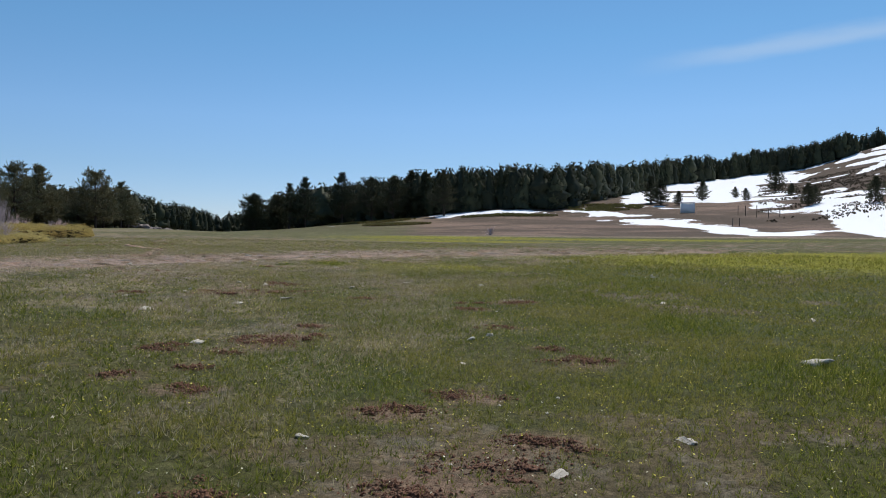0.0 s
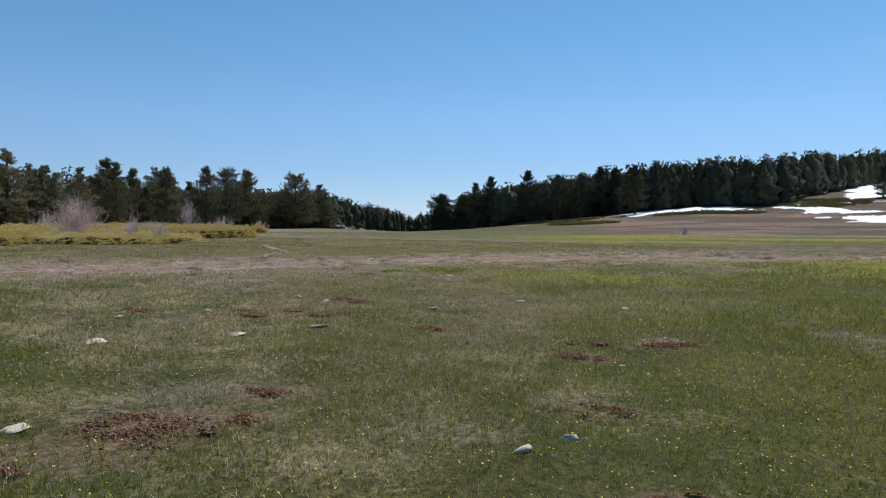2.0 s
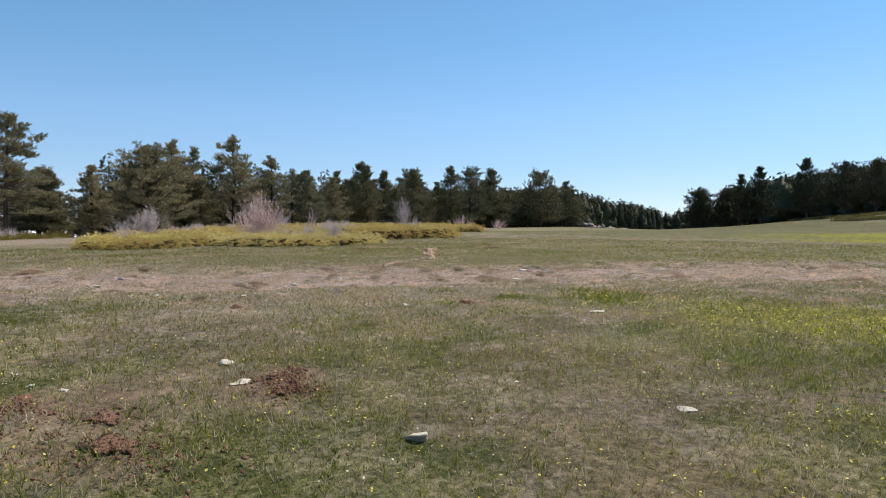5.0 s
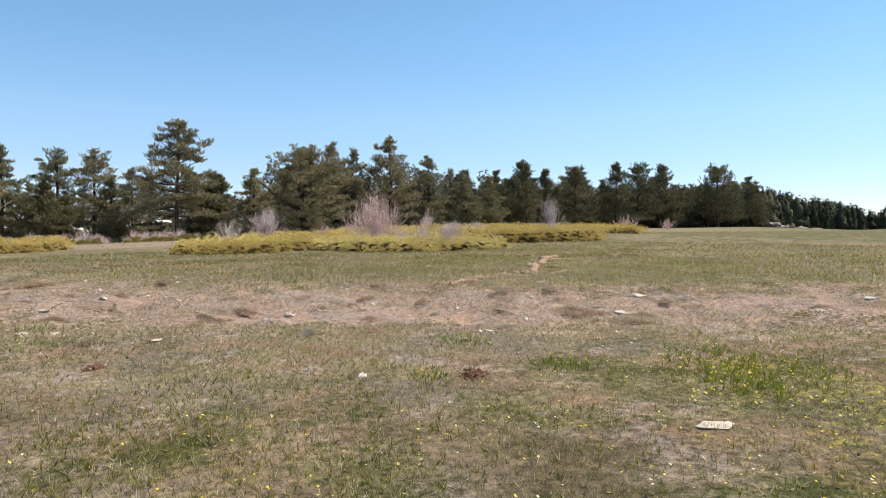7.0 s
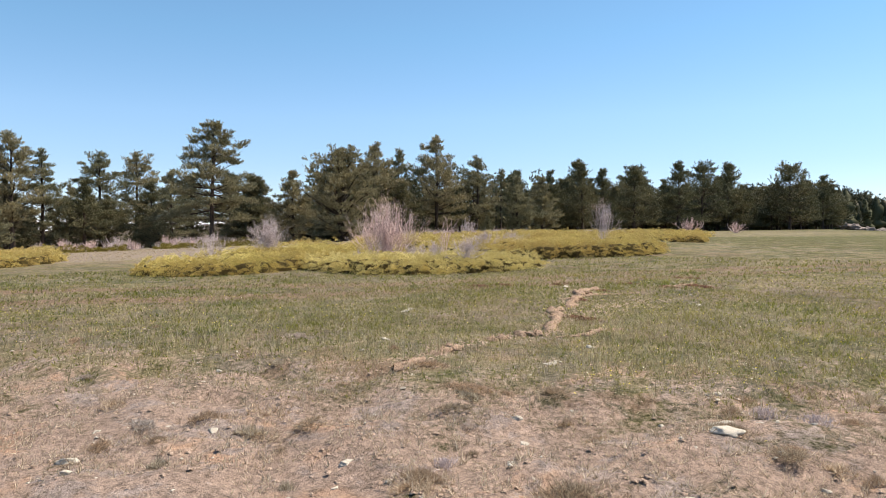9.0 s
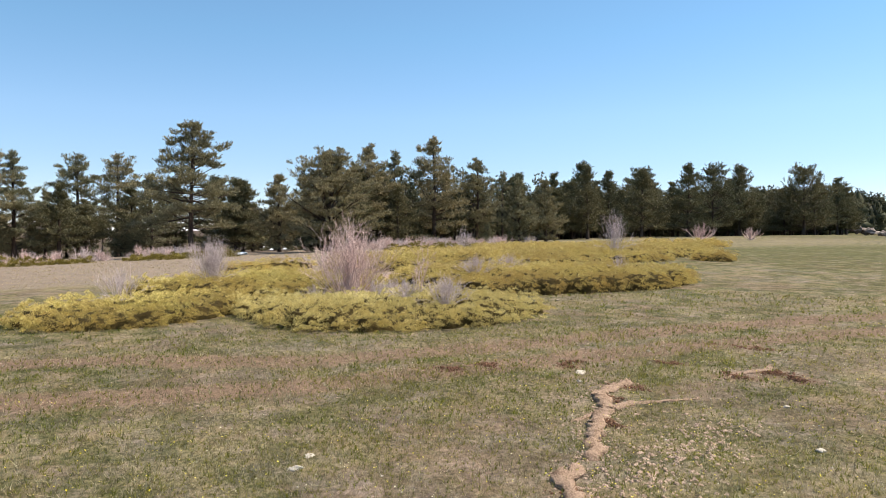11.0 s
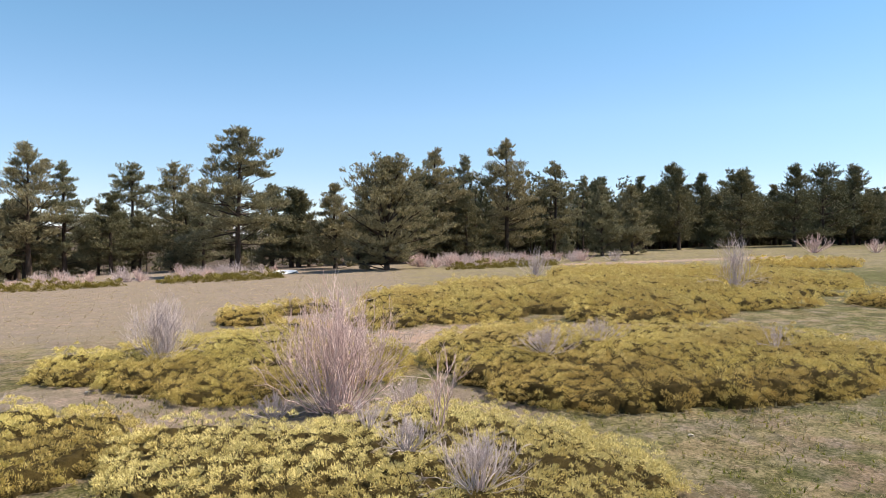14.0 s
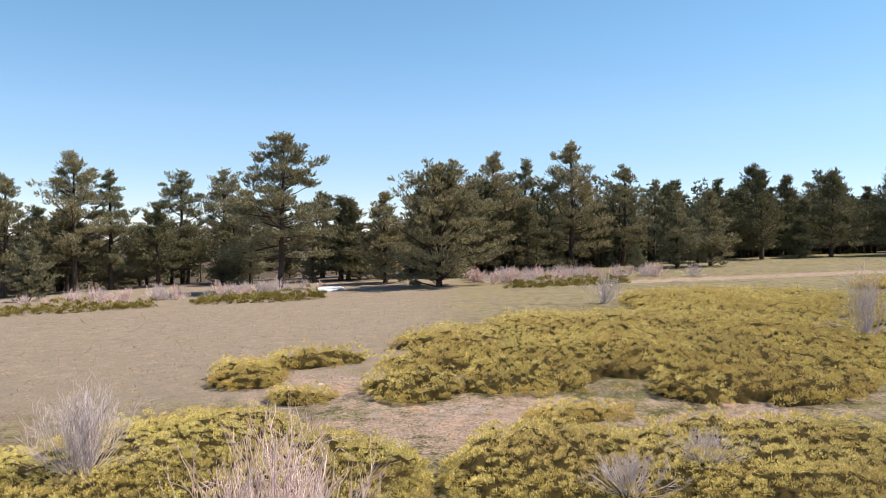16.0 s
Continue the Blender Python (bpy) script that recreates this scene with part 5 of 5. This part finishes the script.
for i, (x, y) in enumerate(scatter(BAND, 1.05, 230)):
    if x > 3.5:
        continue
    ob = empty("tussock", x, y, float(relief(x, y)) - 0.008, "low tuft of dry brown growth on bare soil", "tussock", "brown tussocks")
    w = 0.38 + 0.75 * own.random() ** 2.2
    ob.rotation_euler, ob.scale = (0, 0, own.uniform(0, 6.28)), (w * own.uniform(0.8, 2.1), w, own.uniform(0.40, 0.80))
    tuft = new("dry_growth", growth[int(own.integers(8))])
    tuft.parent = ob
    tagged(tuft, kind="stuff")

# the winding ridge of earth left by a vole under the snow
own = np.random.default_rng(77)
line = np.array([(-8.65, 14.3), (-9.0, 14.8), (-9.2, 15.2), (-9.4, 15.6), (-9.25, 15.9), (-9.9, 16.45), (-10.35, 16.75), (-10.75, 17.25), (-11.2, 17.65), (-11.6, 18.0), (-11.95, 18.15), (-12.2, 18.7)])
u = np.linspace(0, len(line) - 1, 160)
ridge = np.stack([np.interp(u, np.arange(len(line)), line[:, k]) for k in (0, 1)], 1) + own.normal(0, 0.05, (160, 2)).cumsum(0) * 0.25
ridge = np.concatenate([ridge, (relief(ridge[:, 0], ridge[:, 1]) + 0.006)[:, None]], 1)
lasting = smooth(fbm(u * 1.7, u * 0 + 3.3, 3, 3) + 0.10 * smooth(u, 3.5, 5.5), 0.39, 0.50)
ridge[:, 2] -= 0.06 * (1 - lasting)
wide = 0.012 + 0.050 * lasting * own.uniform(0.75, 1.2, 160)
mid = ridge.mean(0)
vole = empty("vole_ridge", mid[0], mid[1], mid[2], "winding ridge of pale brown earth across the grass", "earth ridge")
body = tubes(ridge[None], wide[None], 8)
level = np.repeat(ridge[:, 2], 8)
body[0][:, 2] = level + (body[0][:, 2] - level) * 0.42
body[0][:] += own.normal(0, 0.011, body[0].shape) - mid
RIDGE_SOIL = soil_material("ridge_soil", (0.150, 0.096, 0.068), (0.460, 0.335, 0.250))
smooth_shade(array_part("ridge", *body, RIDGE_SOIL, vole))
for n, fork in enumerate((((-11.55, 17.45), (-11.7, 17.8), (-11.75, 18.2), (-11.6, 18.75)), ((-9.2, 15.9), (-9.15, 16.15), (-9.3, 16.35), (-9.25, 16.6)), ((-12.1, 19.5), (-12.25, 19.8), (-12.2, 20.1), (-12.4, 20.4)))):
    u = np.linspace(0, 3, 40)
    way = np.stack([np.interp(u, range(4), [q[k] for q in fork]) for k in (0, 1)], 1) + own.normal(0, 0.02, (40, 2)).cumsum(0) * 0.3
    way = np.concatenate([way, relief(way[:, 0], way[:, 1])[:, None]], 1)
    body = tubes(way[None], (0.012 + 0.036 * np.sin(u * 1.047) * own.uniform(0.6, 1.2, 40))[None], 8)
    level = np.repeat(way[:, 2], 8)
    body[0][:, 2] = level + (body[0][:, 2] - level) * 0.42
    smooth_shade(array_part("fork", body[0] + own.normal(0, 0.006, body[0].shape) - mid, body[1], body[2], RIDGE_SOIL, vole))
crumbs(scatter([tuple(p[:2]) for p in ridge[::6]], 0.09, 900), 0.013, SOIL_PALE, "ridge_crumbs", "crumbs of earth beside the vole ridge", "soil")
crumbs(scatter([(-10.2, 16.9), (-11.0, 18.4)], 0.16, 500), 0.016, SOIL_PALE, "loose_earth", "loose earth beside the vole ridge", "soil")

# ---- flowers ----
def flowers(places, size, rise, material, name, label):
    n = len(places)
    c = np.concatenate([places, (relief(places[:, 0], places[:, 1]) + rise * rng.uniform(0.6, 1.3, n))[:, None]], 1)
    ang = rng.random(n)[:, None] * 6.28 + np.arange(5)[None] * 6.28 / 5
    sz = size * rng.uniform(0.7, 1.3, n)
    tilt = rng.normal(0, 0.35, (n, 2))
    rim = np.stack([np.cos(ang), np.sin(ang), 0 * ang], -1)
    rim[..., 2] = 0.25 + rim[..., 0] * tilt[:, :1] + rim[..., 1] * tilt[:, 1:]
    pts = np.concatenate([c[:, None], c[:, None] + rim * sz[:, None, None]], 1).reshape(-1, 3)
    fc = np.array([0, 1, 2, 0, 2, 3, 0, 3, 4, 0, 4, 5, 0, 5, 1])
    f = (fc[None] + 6 * np.arange(n)[:, None]).ravel()
    return tagged(array_part(name, pts, f, np.full(5 * n, 3), material), label, "flowers", kind="stuff")


YELLOW = leaf_material("yellow_petals", [(0.0, (0.58, 0.47, 0.04)), (1.0, (0.82, 0.72, 0.18))], 0.3)
WHITE = leaf_material("pale_petals", [(0.0, (0.45, 0.45, 0.32)), (1.0, (0.80, 0.78, 0.66))], 0.3)
BLUE = leaf_material("blue_petals", [(0.0, (0.15, 0.20, 0.42)), (1.0, (0.38, 0.42, 0.60))], 0.3)


def meadow_spots(n, gate, seed):
    p = np.stack([rng.uniform(-14, 10, n), rng.uniform(0, 24, n)], 1)
    return p[(fbm(p[:, 0] * 0.7, p[:, 1] * 0.7, 3, seed) > gate) & (bare_mask(p[:, 0], p[:, 1]) < 0.5) & (2 * 5.0 * (1 - along(p[:, 0], p[:, 1], WAY, 5.0)) < 8.5)]


flowers(meadow_spots(38000, 0.45, 61), 0.0048, 0.035, YELLOW, "yellow_flowers", "tiny yellow flowers in short grass")
flowers(meadow_spots(20000, 0.44, 63), 0.0042, 0.032, WHITE, "pale_flowers", "tiny pale flowers in short grass")
flowers(meadow_spots(900, 0.56, 65), 0.0045, 0.03, BLUE, "blue_flowers", "tiny pale blue flowers in short grass")
field = np.concatenate([rng.normal((7.5, 17.0), (3.8, 1.9), (6500, 2)), rng.normal((-1.7, 13.2), (1.1, 0.5), (700, 2))])
flowers(field, 0.0070, 0.04, YELLOW, "yellow_flower_field", "broad drift of yellow flowers across the meadow")

# lush green clumps with yellow flowers
LUSH = leaf_material("lush_grass_blades", [(0.0, (0.070, 0.105, 0.012)), (0.6, (0.155, 0.200, 0.026)), (1.0, (0.310, 0.320, 0.070))], 0.5)
for cx, cy, wide, n in ((-3.98, 13.42, 0.24, 230), (-3.72, 13.18, 0.17, 150), (-4.44, 12.66, 0.11, 60), (-4.62, 11.95, 0.07, 26), (-5.30, 12.55, 0.10, 34)):
    p = rng.normal((cx, cy), (wide, wide * 0.75), (n, 2))
    c = np.concatenate([p - (cx, cy), (relief(p[:, 0], p[:, 1]) - float(relief(cx, cy)))[:, None]], 1)
    clump = empty("grass_clump", cx, cy, None, "lush bright green grass clump with yellow flowers", "grass", "lush grass clumps")
    tagged(array_part("blades", *tufts(c, np.tile([0, 0, 1.0], (n, 1)), 6, 0.055 * rng.uniform(0.5, 1.3, n), 0.0034, 0.6), LUSH, clump), kind="stuff")
    few = rng.random(n) < 0.20
    tagged(array_part("blossoms", *tufts(c[few] + (0, 0, 0.045), np.tile([0, 0, 1.0], (int(few.sum()), 1)), 6, 0.010, 0.006, 1.6), YELLOW, clump), kind="stuff")

# tall dry stalks at the edge of the bare band
p = scatter([(-11.5, 11.6), (-9.4, 14.0), (-7.0, 17.0)], 0.35, 420)
c = np.concatenate([p, relief(p[:, 0], p[:, 1])[:, None]], 1)
tagged(array_part("dry_stalks", *tufts(c, np.tile([0.0, 0.0, 1.0], (len(p), 1)), 3, 0.17, 0.0035, 0.22), STRAW), "thin pale dry grass stalks beside bare soil", "grass", kind="stuff")

# ---- far slope: posts, little firs and heather on the snow ----
POST = wood_material("weathered_post", (0.05, 0.04, 0.035), (0.16, 0.13, 0.11))
for x, y, h in ((19.9, 101.2, 1.3), (20.6, 97.6, 1.5), (19.4, 103.7, 1.2), (21.6, 95.6, 1.1), (23.0, 96.1, 1.1), (15.5, 84.0, 0.9), (16.3, 84.5, 0.9)):
    ob = empty("fence_post", x, y, None, "thin dark wooden fence post on the brown slope", "post", "fence posts")
    t = np.linspace(-0.15, 1, 4)
    array_part("pole", *tubes(np.stack([0.02 * t, 0 * t, h * t], 1)[None], np.full((1, 4), 0.05), 6), POST, ob)
for i, (x, y, h) in enumerate(((13.5, 123.0, 2.4), (18.4, 132.0, 3.6), (25.6, 143.0, 2.2), (24.7, 127.5, 2.2), (36.6, 162.0, 5.5), (30.1, 111.3, 3.4), (34.4, 139.0, 2.4), (37.0, 106.0, 3.6), (41.0, 112.0, 3.0), (10.8, 124.0, 4.5), (9.5, 128.0, 4.8), (31.5, 113.0, 2.8))):
    if i == 0:
        # needles in the colour darkened for backlight
        small = ob = pine("pine", x, y, KINDS["young"] | dict(tuft_step=0.20, needle=0.30, count=9), "", "", BACKLIT_NEEDLES)
    else:
        ob = copy_thing(small, pose(x, y, float(relief(x, y)), 0, 0, 47 * i))
    s = h / 4.5
    ob.location, ob.scale = (x, y, float(relief(x, y)) - 0.05), (s * 1.1, s * 1.1, s)
    tagged(ob, "small dark pine standing in old snow", "pine tree", group="small pines on the snow")
shrub(-8.2, 62.9, 0.75, 0.5, 24, TWIGS_GREY, 0.0, "small leafless dark shrub at the foot of the slope", 2.5)
HEATHER = leaf_material("heather_tufts", [(0.0, (0.045, 0.035, 0.026)), (1.0, (0.140, 0.105, 0.075))], 0.1)
n = 17000
q = np.stack([rng.uniform(18, 100, n), rng.uniform(88, 190, n)], 1)
_, turn = polar(q[:, 0], q[:, 1])
bushes = fbm((q[:, 0] * 0.80 - q[:, 1] * 0.60) * 0.22, (q[:, 0] * 0.60 + q[:, 1] * 0.80) * 0.06, 4, 21) + 0.35 * (fbm(q[:, 0] * 0.45, q[:, 1] * 0.45, 3, 52) - 0.5)
q = q[(turn < -11) & (bushes > 0.535) & (tree_cover(q[:, 0], q[:, 1]) < 0.5)]
c = np.concatenate([q, relief(q[:, 0], q[:, 1])[:, None] + 0.08], 1)
tagged(array_part("heather", *tufts(c, np.tile([0, 0, 1.0], (len(q), 1)), 12, 0.20, 0.10, 1.6), HEATHER), "dark brown heather and low scrub on the slope", "scrub", kind="stuff")
JUNIPER_FAR = leaf_material("slope_juniper", [(0.0, (0.110, 0.096, 0.038)), (1.0, (0.270, 0.230, 0.090))], 0.2)
for cx, cy, ax_, ay_ in ((-26.5, 96.0, 5.0, 2.4), (-34.0, 113.5, 5.5, 2.2), (-41.5, 119.5, 4.5, 2.0), (-13.0, 107.5, 8.0, 2.0), (1.5, 122.0, 6.5, 6.0)):
    n = int(ax_ * ay_ * 3.14 * 14)
    q = rng.normal(size=(n, 2))
    q = q / np.linalg.norm(q, axis=1, keepdims=True) * (rng.random(n) ** 0.75)[:, None] * (ax_, ay_) + (cx, cy)
    q = q[fbm(q[:, 0] * 0.35, q[:, 1] * 0.35, 3, 58) > 0.40]
    n = len(q)
    c = np.concatenate([q - (cx, cy), (relief(q[:, 0], q[:, 1]) - float(relief(cx, cy)) + (0.02 + 0.16 * fbm(q[:, 0] * 0.6, q[:, 1] * 0.6, 3, 57)))[:, None]], 1)
    ob = empty("slope_juniper", cx, cy, None, "low dark green juniper thicket on the far slope", "juniper", "junipers on the slope")
    array_part("foliage", *tufts(c, np.tile([0, 0, 1.0], (n, 1)), 10, 0.26, 0.13, 1.4), JUNIPER_FAR, ob)
SNOW = plain("old_snow", (0.86, 0.88, 0.92), 0.7, 3.0)
sx, sy = -54.3, 20.7
co = lump_arrays(1.1, 0.8, 0.16, 404, 0.3, 1)
smooth_shade(tagged(array_part("snow_heap", co[0] + (sx, sy, float(relief(sx, sy)) + 0.03), co[1], co[2], SNOW), "last heap of old snow beside the pines", "snow"))

# a pale rocky bank at the valley's mouth, and shrubs before the wood there
BANK = rock_material("bank_rock", (0.150, 0.120, 0.108), (0.340, 0.295, 0.270), (0.16, 0.12, 0.08))
bx, by = -77.0, 115.0
bank = empty("rocky_bank", bx, by, float(relief(bx, by)) - 0.2, "low bank of pale broken rock at the valley's mouth", "rock bank")
own = np.random.default_rng(31)
for i in range(26):
    u, v = own.uniform(-3.6, 3.6), own.uniform(-1.2, 1.2)
    lump = lump_arrays(own.uniform(0.5, 1.1), own.uniform(0.4, 0.9), own.uniform(0.3, 0.6), 700 + i, 0.5)
    array_part("boulder", lump[0] + (u, v + 0.6 * u, 0.05 + 0.22 * max(0.0, 2.4 - u)), lump[1], lump[2], BANK, bank)
for k, (x, y, s) in enumerate(((-56.8, 61.2, 1.8), (-54.0, 64.2, 1.3))):
    ob = copy_thing(bush[2 * k % 4], pose(x, y, float(relief(x, y)), 0, 0, 80 * k))
    ob.scale = (s * 1.25, s * 1.25, s * 0.95)
for x, y, tall, wide in ((-6.85, 15.72, 0.055, 0.15), (-6.60, 15.78, 0.045, 0.13), (-6.95, 13.9, 0.04, 0.08)):
    shrub(x, y, tall, wide, 70, TWIGS_GREY, 0.0, "low grey leafless dwarf shrub on bare soil", 0.22, 4, 0.9)
